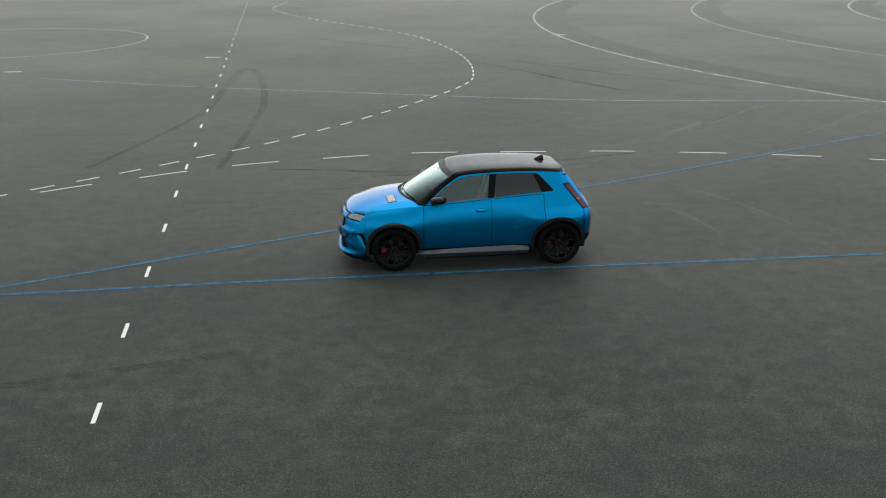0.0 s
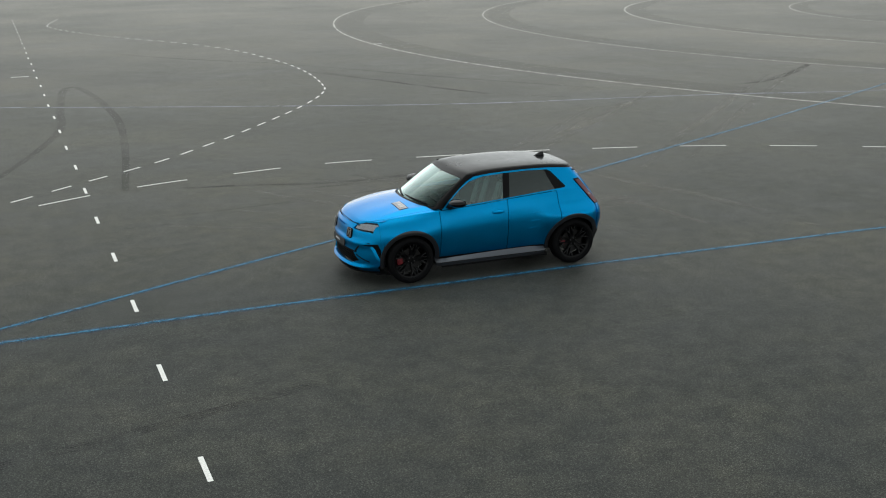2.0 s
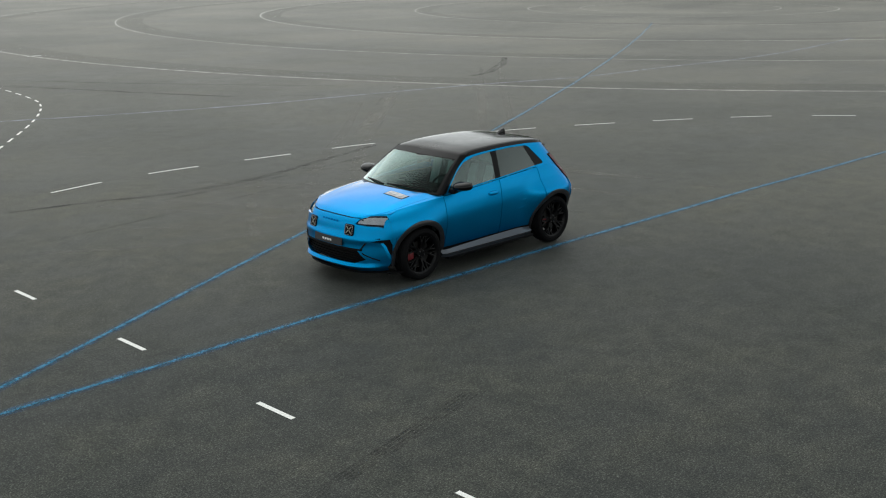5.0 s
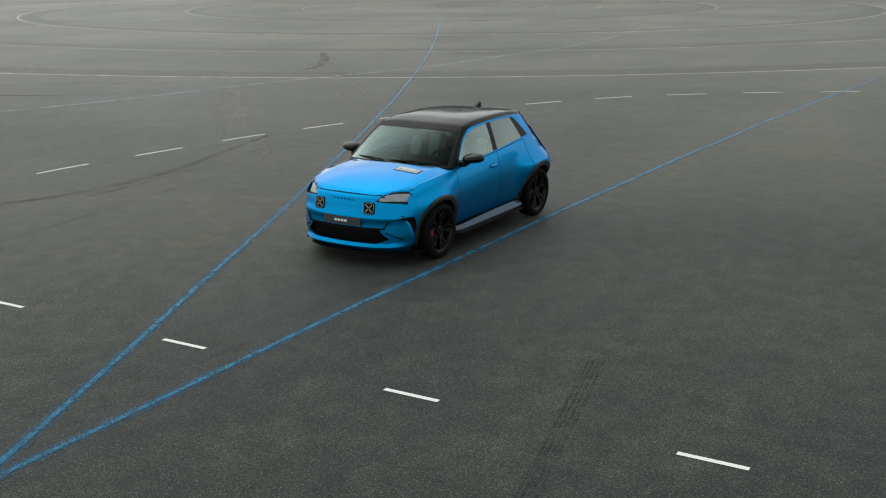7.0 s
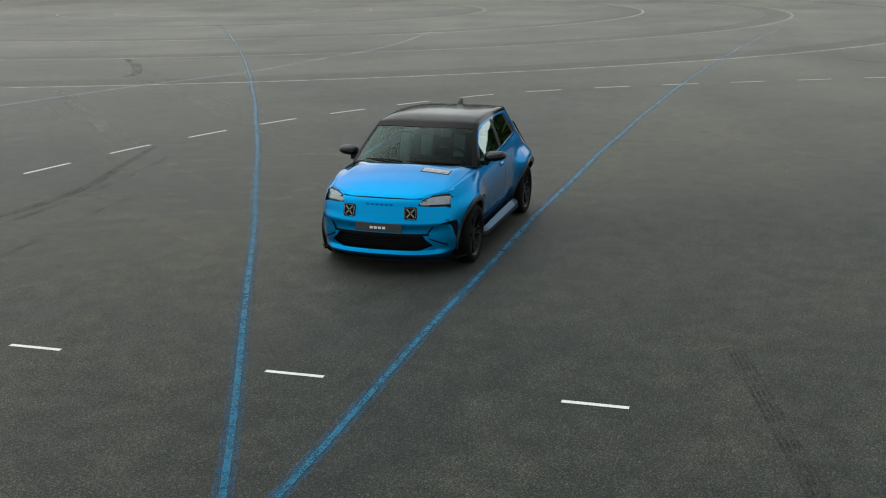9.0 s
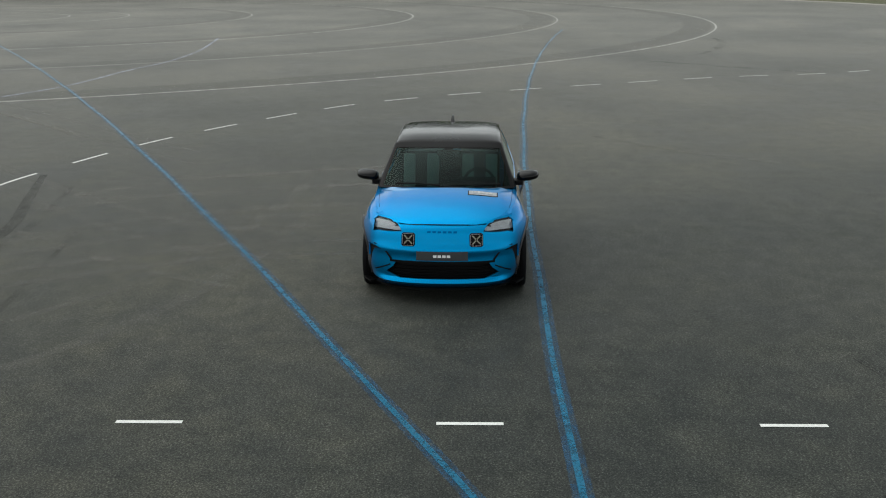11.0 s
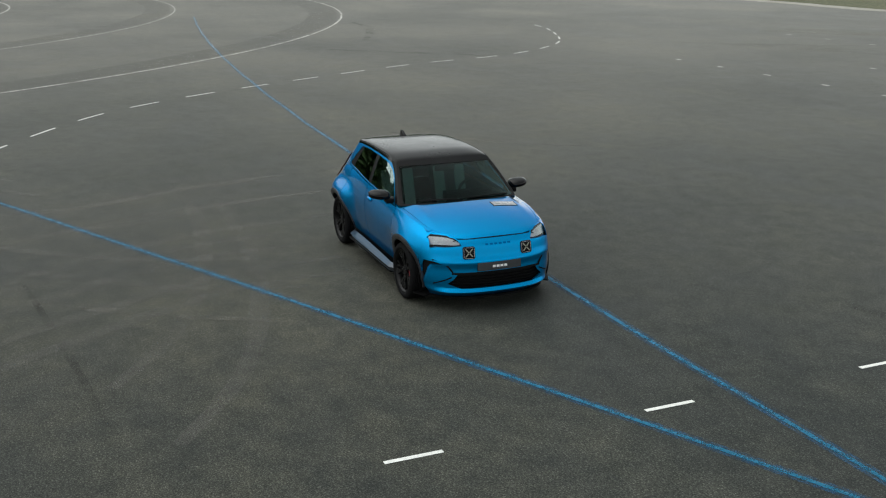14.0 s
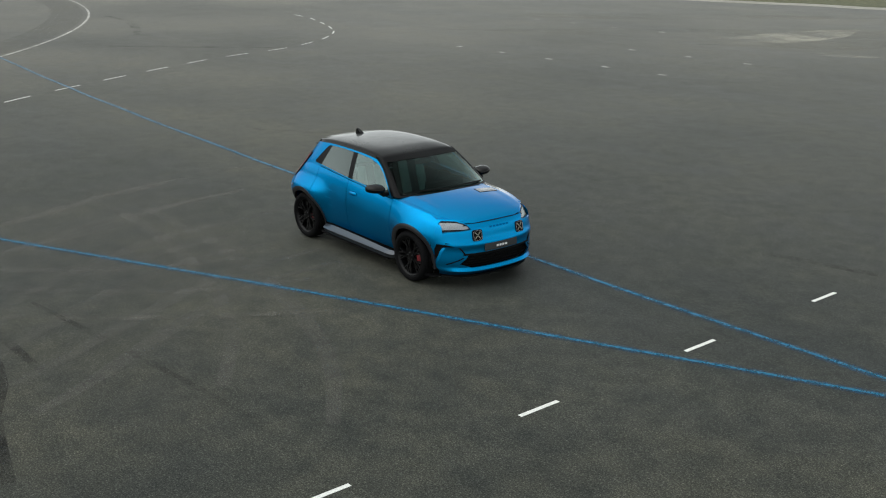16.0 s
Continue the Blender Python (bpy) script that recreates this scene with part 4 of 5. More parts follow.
# vent panel on the bonnet, ahead of the driver
bm = bmesh.new()
grid(bm, lambda u, v: Vector((1.225 + 0.115 * u - 0.02 * v, 0.26 + 0.30 * v, hood_z(1.225 + 0.115 * u - 0.02 * v, 0.26 + 0.30 * v) + 0.006 + 0.006 * math.sin(math.pi * v) * math.sin(math.pi * u))), 8, 12, 0.006)
bmesh.ops.recalc_face_normals(bm, faces=bm.faces[:])
vent = part("bonnet_vent", bm, SCOOP, hood, "satin silver charging-light panel")
bm = bmesh.new()
grid(bm, lambda u, v: Vector((1.216 + 0.133 * u - 0.022 * v, 0.248 + 0.324 * v, hood_z(1.216 + 0.133 * u - 0.022 * v, 0.248 + 0.324 * v) + 0.003)), 8, 12, 0.006)
bmesh.ops.recalc_face_normals(bm, faces=bm.faces[:])
part("vent_rim", bm, BLACK, vent, "black rim")
for k in range(3):
    bm = bmesh.new()
    y0 = 0.30 + 0.082 * k
    grid(bm, lambda u, v: Vector((1.245 + 0.062 * u - 0.008 * v, y0 + 0.055 * v, hood_z(1.25 + 0.06 * u, y0 + 0.05 * v) + 0.0145)), 3, 3, 0.003)
    bmesh.ops.recalc_face_normals(bm, faces=bm.faces[:])
    part("vent_segment", bm, VENT_LENS, vent)
# charging flap outline on the driver's fender
bm = bmesh.new()
for k in range(24):
    a0, a1 = 2 * math.pi * k / 24, 2 * math.pi * (k + 1) / 24
    q = []
    for a, r in ((a0, 1.0), (a1, 1.0), (a1, 0.93), (a0, 0.93)):
        x, z = 1.0 + 0.085 * r * math.copysign(abs(math.cos(a)) ** 0.6, math.cos(a)), 0.845 + 0.062 * r * math.copysign(abs(math.sin(a)) ** 0.6, math.sin(a))
        q.append(bm.verts.new((x, flank_y(x, z) + 0.0025, z)))
    bm.faces.new(q)
bmesh.ops.recalc_face_normals(bm, faces=bm.faces[:])
part("charging_flap", bm, BLUE, fender[0], "flush charging flap")

# ---- rear end ----
bm = bmesh.new()
grid(bm, lambda u, v: rear_point(2 * u - 1, 0.22 + 0.50 * v), 50, 16, 0.02, flip=True)
rear_bumper = part("rear_bumper", bm, BLUE, car)
bm = bmesh.new()
grid(bm, lambda u, v: rear_point(2 * u - 1, 0.205 + 0.24 * v, 0.012), 50, 6, 0.03, flip=True)
part("rear_diffuser", bm, BLACK, rear_bumper, "black diffuser")
bm = bmesh.new()
grid(bm, lambda u, v: rear_point((2 * u - 1) * 0.94, 0.728 + 0.335 * v), 50, 14, 0.02, flip=True)
hatch = part("tailgate", bm, BLUE, car)
bm = bmesh.new()
grid(bm, lambda u, v: rear_point((2 * u - 1) * 0.90, 1.07 + 0.30 * v, 0.002), 40, 10, 0.006, flip=True)
part("rear_window", bm, PRIVACY, hatch, "dark rear window")
bm = bmesh.new()


def spoiler_fn(u, v):
    k = 2 * u - 1
    y = 0.565 * k
    x = -1.345 - 0.062 * v + 0.035 * k * k
    return Vector((x, y, roof_mid_z(-1.372) - 0.026 - 0.042 * abs(k) ** 4 - 0.014 * v))


grid(bm, spoiler_fn, 30, 6, 0.03)
part("roof_spoiler", bm, GLOSS_BLACK, car, "black roof spoiler")


def make_shoulder_cap():
    """Closes the corner between quarter panel, tailgate and roof."""
    bm = bmesh.new()

    def fn(u, v):
        z = 0.735 + (1.36 - 0.735) * u
        p = rear_point(0.86 + 0.14 * v, z)
        return p
    grid(bm, fn, 20, 6, 0.02, flip=False)
    bmesh.ops.recalc_face_normals(bm, faces=bm.faces[:])
    return bm


mirrored("rear_corner", make_shoulder_cap, BLUE, car)


def make_tail_lamp(v0, v1, z0, z1, push=0.010):
    def make():
        bm = bmesh.new()

        def fn(u, v):
            z = z0 + (z1 - z0) * u
            x = -1.452 - (1.18 - z) * 0.80 - 0.03 + 0.085 * (v0 + (v1 - v0) * v)
            y = flank_y(max(x, tail_x(z) + 0.02), z)
            return Vector((x, y + push + 0.004, z))
        grid(bm, fn, 14, 5, 0.03, flip=False)
        bmesh.ops.recalc_face_normals(bm, faces=bm.faces[:])
        return bm
    return make


tails = mirrored("tail_lamp", make_tail_lamp(0.0, 1.0, 0.87, 1.215, 0.012), RED_LENS, car, "slanted red tail lamp")
for o, d in zip(mirrored("tail_segment", make_tail_lamp(0.25, 0.80, 0.99, 1.012, 0.0155), WHITE_LENS, car, "white segment"), tails):
    o.parent = d
for o, d in zip(mirrored("tail_rim", make_tail_lamp(-0.1, 1.12, 0.855, 1.232, 0.007), BLACK, car), tails):
    o.parent = d


# ---- wheel arch trims, skirts, floor ----
def make_arch(ax):
    def make():
        bm = bmesh.new()

        def fn(u, v):
            a = radians(-12 + 204 * u)
            r = 0.372 + (ARCH_R + 0.012 - 0.372) * v
            x, z = ax + r * math.cos(a), 0.335 + r * math.sin(a)
            z = max(z, 0.20)
            xc = max(min(x, 1.70), -1.67)
            y = flank_y(xc, max(z, 0.28)) + 0.014 - 0.016 * (1 - v) ** 2
            if xc != x:
                y -= abs(x - xc) * 0.35
            return Vector((x, y, z))
        grid(bm, fn, 44, 5, 0.045, flip=False)
        bmesh.ops.recalc_face_normals(bm, faces=bm.faces[:])
        return bm
    return make


for ax in (AXLE, -AXLE):
    mirrored("arch_trim", make_arch(ax), TRIM, car, "dark grey wheel arch trim")


def make_skirt():
    bm = bmesh.new()

    def fn(u, v):
        x = 0.90 - 1.70 * u
        kick = max(0, (u - 0.86) / 0.14)
        top = 0.298 + 0.034 * math.sin(min(u / 0.86, 1) * math.pi * 0.5) - 0.03 * kick
        z = table(v, [(0.0, 0.205), (0.5, 0.256), (1.0, top)])
        y = table(v, [(0.0, 0.876), (0.45, 0.900), (0.55, 0.900), (1.0, 0.846)]) - 0.035 * kick - 0.055 * max(0, 1 - u / 0.07) ** 2
        return Vector((x, y, z))
    grid(bm, fn, 30, 8, 0.06, flip=False)
    bmesh.ops.recalc_face_normals(bm, faces=bm.faces[:])
    return bm


skirts = mirrored("side_skirt", make_skirt, SKIRT, car, "satin grey side skirt")


def make_skirt_line():
    bm = bmesh.new()
    grid(bm, lambda u, v: Vector((0.86 - 1.52 * u, 0.9035 - 0.003 * v, 0.250 + 0.012 * v)), 20, 1, 0.004)
    bmesh.ops.recalc_face_normals(bm, faces=bm.faces[:])
    return bm


for o, d in zip(mirrored("skirt_line", make_skirt_line, BLACK, car, "dark groove"), skirts):
    o.parent = d


def make_skirt_blade():
    bm = bmesh.new()
    block(bm, -0.84, 0.81, 0.78, 0.872, 0.176, 0.206, 0.008)
    return bm


for o, d in zip(mirrored("skirt_blade", make_skirt_blade, BLACK, car, "black skirt blade"), skirts):
    o.parent = d


# creases on the rear door and the haunch
def make_crease(z0, x0, x1, rise):
    def make():
        bm = bmesh.new()

        def fn(u, v):
            x = x0 + (x1 - x0) * u
            z = z0 + rise * u + 0.016 * v
            w = math.sin(math.pi * u) ** 0.7
            return Vector((x, flank_y(x, z) - 0.003 + 0.005 * w * math.sin(math.pi * (0.1 + 0.9 * v)), z))
        grid(bm, fn, 16, 4, 0.008, flip=False)
        bmesh.ops.recalc_face_normals(bm, faces=bm.faces[:])
        return bm
    return make


for z0, x0, x1, rise in ((0.800, -0.42, -0.86, 0.040), (0.690, -0.50, -0.84, 0.030), (0.575, -0.46, -0.78, 0.045)):
    for o, d in zip(mirrored("crease", make_crease(z0, x0, x1, rise), BLUE, car), rear_door):
        o.parent = d


def make_handle():
    bm = bmesh.new()

    def fn(u, v):
        x = -0.145 + 0.16 * u
        z = 0.872 + 0.034 * v
        w = (math.sin(math.pi * u) ** 0.5) * math.sin(math.pi * v) ** 0.6
        return Vector((x, flank_y(x, z) + 0.002 + 0.015 * w, z + 0.006 * u))
    grid(bm, fn, 14, 6, 0.006, flip=False)
    bmesh.ops.recalc_face_normals(bm, faces=bm.faces[:])
    return bm


handles = mirrored("door_handle", make_handle, BLUE, car)
for o, d in zip(handles, front_door):
    o.parent = d


def make_handle_shade():
    """Flat darker sheet that paints the shade of the finger hollow above and below the grip."""
    bm = bmesh.new()

    def fn(u, v):
        a, r = 2 * math.pi * u, 0.25 + 0.75 * v
        x, z = -0.065 + 0.098 * r * math.cos(a), 0.892 + 0.031 * r * math.sin(a)
        return Vector((x, flank_y(x, z) + 0.0015, z))
    grid(bm, fn, 24, 3)
    bmesh.ops.recalc_face_normals(bm, faces=bm.faces[:])
    return bm


for o, d in zip(mirrored("handle_shade", make_handle_shade, BADGE_AND_SHADE, car, "flat dark blue sheet painting the shade of the handle hollow"), front_door):
    o.parent = d

bm = bmesh.new()
block(bm, -1.74, 1.78, -0.60, 0.60, 0.185, 0.36, 0.03)
block(bm, -0.84, 0.84, -0.78, 0.78, 0.17, 0.52, 0.02)
block(bm, -1.74, -0.80, -0.58, 0.58, 0.30, 0.88, 0.03)
block(bm, 0.80, 1.86, -0.58, 0.58, 0.30, 0.78, 0.04)
part("underbody", bm, BLACK, car, "dark underbody and wheel wells")

# ---- mirrors, fin, wipers ----
def make_mirror():
    bm = bmesh.new()
    bmesh.ops.create_uvsphere(bm, u_segments=24, v_segments=14, radius=1)
    for v in bm.verts:
        c = v.co
        k = 0.122 if c.x > 0 else 0.072
        c.x = math.copysign(abs(c.x) ** 0.85, c.x) * k
        c.z = math.copysign(abs(c.z) ** 0.75, c.z) * (0.066 if c.z > 0 else 0.056) * (1 - 0.20 * max(c.x, 0) / 0.122) * (1 - 0.10 * c.y)
        c.y = math.copysign(abs(c.y) ** 0.72, c.y) * 0.128
        c.x -= 0.22 * max(c.y, 0)
        c.z += 0.08 * c.y
    bmesh.ops.translate(bm, vec=(0.590, 0.915, 1.092), verts=bm.verts[:])
    return bm


def make_mirror_arm():
    bm = bmesh.new()
    prism(bm, [(0.69, 1.000), (0.69, 1.055), (0.57, 1.065), (0.55, 1.020)], "y", 0.740, 0.86, 0.008)
    return bm


mirrors = mirrored("door_mirror", make_mirror, GLOSS_BLACK, car, "gloss black door mirror")
for o, d in zip(mirrored("arm", make_mirror_arm, BLACK, car), mirrors):
    o.parent = d


def make_mirror_face():
    bm = bmesh.new()
    grid(bm, lambda u, v: Vector((0.512 - 0.020 * u + 0.004 * math.sin(math.pi * u), 0.845 + 0.14 * u, 1.052 + 0.080 * v + 0.008 * u)), 6, 4, 0.004)
    bmesh.ops.recalc_face_normals(bm, faces=bm.faces[:])
    return bm


MIRROR, _, _, _ = material("mirror_silver", 0.02, 1.0, (0.85, 0.87, 0.88))
for o, d in zip(mirrored("mirror_face", make_mirror_face, MIRROR, car), mirrors):
    o.parent = d

bm = bmesh.new()
zf = roof_mid_z(-1.08)
prism(bm, [(-0.985, zf - 0.012), (-1.06, zf + 0.036), (-1.125, zf + 0.066), (-1.158, zf + 0.072), (-1.172, zf + 0.045), (-1.18, zf - 0.017)], "y", -0.016, 0.016, 0.006)
for v in bm.verts:
    v.co.y *= 1.6 - max(v.co.z - zf, 0) * 13
part("antenna_fin", bm, GLOSS_BLACK, roof, "black shark-fin antenna")

for y0, y1, x0 in ((0.60, -0.02, 0.985), (-0.06, -0.56, 1.10)):
    bm = bmesh.new()
    n_ = 12
    for k in range(n_):
        t0, t1 = k / n_, (k + 1) / n_
        a, b = [Vector((1.13 - 0.235 * abs(y) ** 2.2 * 1.9 - 0.05 - 0.04 * t, y, 1.070 + 0.014 * math.sin(math.pi * t) - 0.035 * y * y)) for y, t in ((y0 + (y1 - y0) * t0, t0), (y0 + (y1 - y0) * t1, t1))]
        d = (b - a)
        bmesh.ops.create_cone(bm, cap_ends=True, segments=6, radius1=0.012 - 0.004 * t0, radius2=0.012 - 0.004 * t1, depth=d.length * 1.05, matrix=Matrix.Translation((a + b) / 2) @ d.to_track_quat("Z", "Y").to_matrix().to_4x4())
    part("wiper", bm, BLACK, screen, "black wiper")
bm = bmesh.new()
grid(bm, lambda u, v: Vector((1.065 + 0.055 * u - 0.245 * abs(2 * v - 1) ** 2.3, (2 * v - 1) * 0.735, 1.020 + 0.012 * u - 0.035 * (2 * v - 1) ** 2)), 4, 24, 0.02)
bmesh.ops.recalc_face_normals(bm, faces=bm.faces[:])
part("cowl", bm, BLACK, car, "black cowl")


# ---- wheels ----
def make_wheel(name, x, s):
    w = new(name)
    w.parent = car
    w["label"] = "black multi-spoke alloy wheel"
    base = Matrix.Translation((x, s * 0.772, TYRE_R)) @ Matrix.Rotation(0 if s > 0 else math.pi, 4, "Z")
    turn = Matrix.Rotation(radians(17 * (x + s)), 4, "Y")
    bm = bmesh.new()
    R, h = TYRE_R, 0.112
    prof = [(0.245, -h + 0.02), (0.275, -h), (0.310, -h + 0.004), (R - 0.006, -h + 0.022), (R, -h + 0.045)]
    for k in range(-2, 3):
        y = k * 0.030
        prof += [(R, y - 0.012), (R - 0.006, y - 0.010 + 0.002), (R - 0.006, y - 0.004), (R, y - 0.002)] if k else [(R, -0.012), (R, 0.012)]
    prof += [(R, h - 0.045), (R - 0.006, h - 0.022), (0.310, h - 0.004), (0.295, h - 0.001), (0.275, h), (0.245, h - 0.02)]
    lathe(bm, prof, 56)
    bmesh.ops.recalc_face_normals(bm, faces=bm.faces[:])
    o = part("tyre", bm, TYRE, w, "black low-profile tyre")
    o.matrix_local = base
    bm = bmesh.new()
    lathe(bm, [(0.252, -0.09), (0.250, -0.05), (0.225, -0.02), (0.225, 0.07), (0.238, 0.092), (0.250, 0.100), (0.254, 0.092), (0.240, 0.07)], 56)
    bmesh.ops.recalc_face_normals(bm, faces=bm.faces[:])
    rim = part("rim", bm, RIM, w)
    rim.matrix_local = base @ turn
    # ten forked spokes round a hub
    bm = bmesh.new()
    lathe(bm, [(0.0, 0.074), (0.03, 0.076), (0.062, 0.070), (0.066, 0.05), (0.066, 0.0)], 30)
    for k in range(5):
        a0 = 2 * math.pi * k / 5
        for e in (-1, 1):
            for r0, r1, d0, d1, w0, w1 in ((0.05, 0.145, 0.16, 0.19, 0.026, 0.017), (0.140, 0.238, 0.19, 0.36, 0.018, 0.014), (0.140, 0.238, 0.19, 0.07, 0.016, 0.013)):
                p = [Vector((r * math.cos(a0 + e * d), 0, r * math.sin(a0 + e * d))) for r, d in ((r0, d0), (r1, d1))]
                d = (p[1] - p[0]).normalized()
                nrm = Vector((-d.z, 0, d.x))
                ring = []
                for q, wd, yy in ((p[0], w0, 0.070 - 0.12 * max(0, 0.12 - r0)), (p[1], w1, 0.078 + 0.05 * (r1 - 0.14))):
                    ring.append([bm.verts.new(q + nrm * wd * sx + Vector((0, yy - dy, 0))) for sx, dy in ((-1, 0.03), (-0.72, 0.0), (0.72, 0.0), (1, 0.03))])
                for i in range(4):
                    bm.faces.new((ring[0][i], ring[1][i], ring[1][(i + 1) % 4], ring[0][(i + 1) % 4]))
    bmesh.ops.recalc_face_normals(bm, faces=bm.faces[:])
    for k in range(5):
        a0 = 2 * math.pi * k / 5
        for e in (-1, 1):
            for r0, r1, d0, d1 in ((0.150, 0.234, 0.205, 0.352), (0.150, 0.234, 0.185, 0.078)):
                p = [Vector((r * math.cos(a0 + e * d), 0.0815 + 0.05 * (r - 0.14), r * math.sin(a0 + e * d))) for r, d in ((r0, d0), (r1, d1))]
                d = (p[1] - p[0]).normalized()
                nrm = Vector((-d.z, 0, d.x)).normalized()
                f = bm.faces.new([bm.verts.new(q) for q in (p[0] - nrm * 0.0018, p[0] + nrm * 0.0018, p[1] + nrm * 0.0026, p[1] - nrm * 0.0026)])
                f.material_index = 1
    part("spokes", bm, [RIM, CUT], rim, "black spokes with thin bright machined edges", True, 25)
    for k in range(5):
        bm = bmesh.new()
        a = 2 * math.pi * k / 5 + 0.3
        bmesh.ops.create_cone(bm, cap_ends=True, segments=8, radius1=0.009, radius2=0.008, depth=0.02, matrix=Matrix.Translation((0.045 * math.cos(a), 0.076, 0.045 * math.sin(a))) @ Matrix.Rotation(math.pi / 2, 4, "X"))
        part("wheel_nut", bm, CUT, rim)
    bm = bmesh.new()
    lathe(bm, [(0.05, 0.0), (0.165, 0.0), (0.168, 0.006), (0.168, 0.026), (0.165, 0.032), (0.08, 0.032), (0.075, 0.05), (0.0, 0.05)], 48)
    bmesh.ops.recalc_face_normals(bm, faces=bm.faces[:])
    o = part("brake_disc", bm, STEEL, w)
    o.matrix_local = base
    bm = bmesh.new()

    def cal(u, v):
        a = radians(-17 + 34 * u) + (0 if s > 0 else math.pi)
        r = 0.125 + 0.072 * v
        return Vector((r * math.cos(a), 0.066 - 0.022 * v * v, r * math.sin(a)))
    grid(bm, cal, 14, 5, 0.05)
    bmesh.ops.recalc_face_normals(bm, faces=bm.faces[:])
    o = part("caliper", bm, CALIPER, w, "red brake caliper")
    o.matrix_local = base
    return w


for x in (AXLE, -AXLE):
    for s in (1, -1):
        make_wheel("wheel", x, s)


# ---- cabin ----
def make_seat(name, x, y, wide):
    seat = new(name)
    seat.parent = car
    seat["label"] = "grey and dark leather car seat"
    bm = bmesh.new()
    block(bm, x - 0.25, x + 0.25, y - wide, y + wide, 0.50, 0.66, 0.05)
    part("cushion", bm, SEAT_DARK, seat)
    tilt = Matrix.Translation((x - 0.24, y, 0.62)) @ Matrix.Rotation(radians(-18), 4, "Y")
    bm = bmesh.new()
    block(bm, -0.07, 0.07, -wide, wide, 0.0, 0.60, 0.05, tilt)
    part("backrest", bm, SEAT_DARK, seat)
    for e in (-1, 1):
        bm = bmesh.new()
        block(bm, 0.045, 0.095, e * wide * 0.60 - wide * 0.30, e * wide * 0.60 + wide * 0.30, 0.08, 0.56, 0.02, tilt)
        part("bolster", bm, SEAT, seat, "pale grey bolster")
    bm = bmesh.new()
    block(bm, -0.05, 0.06, -0.13, 0.13, 0.60, 0.80, 0.04, tilt)
    part("headrest", bm, SEAT, seat, "pale grey headrest")
    return seat


for y in (0.36, -0.36):
    make_seat("seat", -0.02, y, 0.24)
make_seat("rear_seat", -0.82, 0.36, 0.25)
make_seat("rear_seat", -0.82, -0.36, 0.25)
bm = bmesh.new()
grid(bm, lambda u, v: Vector((0.62 + 0.42 * u - 0.17 * (2 * v - 1) ** 2 * u, (2 * v - 1) * 0.70, 0.985 - 0.05 * (1 - u) ** 3 + 0.012 * u)), 10, 20, 0.20)
bmesh.ops.recalc_face_normals(bm, faces=bm.faces[:])
dash = part("dashboard", bm, CABIN, car, "dark dashboard")
bm = bmesh.new()
block(bm, 0.60, 0.63, -0.10, 0.55, 0.97, 1.08, 0.01)
part("display", bm, GLOSS_BLACK, dash, "black wide display")
bm = bmesh.new()
for k in range(28):
    a0, a1 = 2 * math.pi * k / 28, 2 * math.pi * (k + 1) / 28
    p = [Vector((0, 0.175 * math.cos(a), 0.165 * math.sin(a))) for a in (a0, a1)]
    d = p[1] - p[0]
    bmesh.ops.create_cone(bm, cap_ends=True, segments=8, radius1=0.016, radius2=0.016, depth=d.length * 1.1, matrix=Matrix.Translation((p[0] + p[1]) / 2) @ d.to_track_quat("Z", "Y").to_matrix().to_4x4())
block(bm, -0.02, 0.02, -0.16, 0.16, -0.02, 0.03, 0.01)
block(bm, -0.03, 0.02, -0.05, 0.05, -0.09, 0.05, 0.02)
bmesh.ops.transform(bm, matrix=Matrix.Translation((0.44, 0.36, 0.98)) @ Matrix.Rotation(radians(-24), 4, "Y"), verts=bm.verts[:])
part("steering_wheel", bm, CABIN, dash, "dark steering wheel")
bm = bmesh.new()
block(bm, 0.40, 0.43, -0.13, 0.13, 1.285, 1.355, 0.012)
block(bm, 0.41, 0.50, -0.055, 0.055, 1.32, 1.385, 0.02)
part("cabin_mirror", bm, GLOSS_BLACK, screen, "black inner mirror")
bm = bmesh.new()
grid(bm, lambda u, v: Vector((-1.42 + 1.78 * u, (2 * v - 1) * 0.56, min(roof_mid_z(-1.42 + 1.78 * u), 1.50) - 0.055 - 0.03 * (2 * v - 1) ** 2)), 12, 8, 0.01)
part("headliner", bm, CABIN, car, "dark headliner")
bm = bmesh.new()
block(bm, -1.50, -1.05, -0.60, 0.60, 0.86, 1.02, 0.03)
for s in (1, -1):
    block(bm, -1.40, 0.80, s * 0.70 - 0.03, s * 0.70 + 0.03, 0.45, 1.0, 0.02)
part("cabin_lining", bm, CABIN, car, "dark door linings and parcel shelf")
# ---- tyre marks, scuffs, verge and far woods ----
def tyre_mark(name, mat, points, width, label, z=0.003):
    return marking(name, mat, [spline(points, 0.3)], lambda t: width * (0.55 + 0.45 * math.sin(math.pi * min(max(t, 0.05), 0.95))), z, label, "structure", "tyre mark")


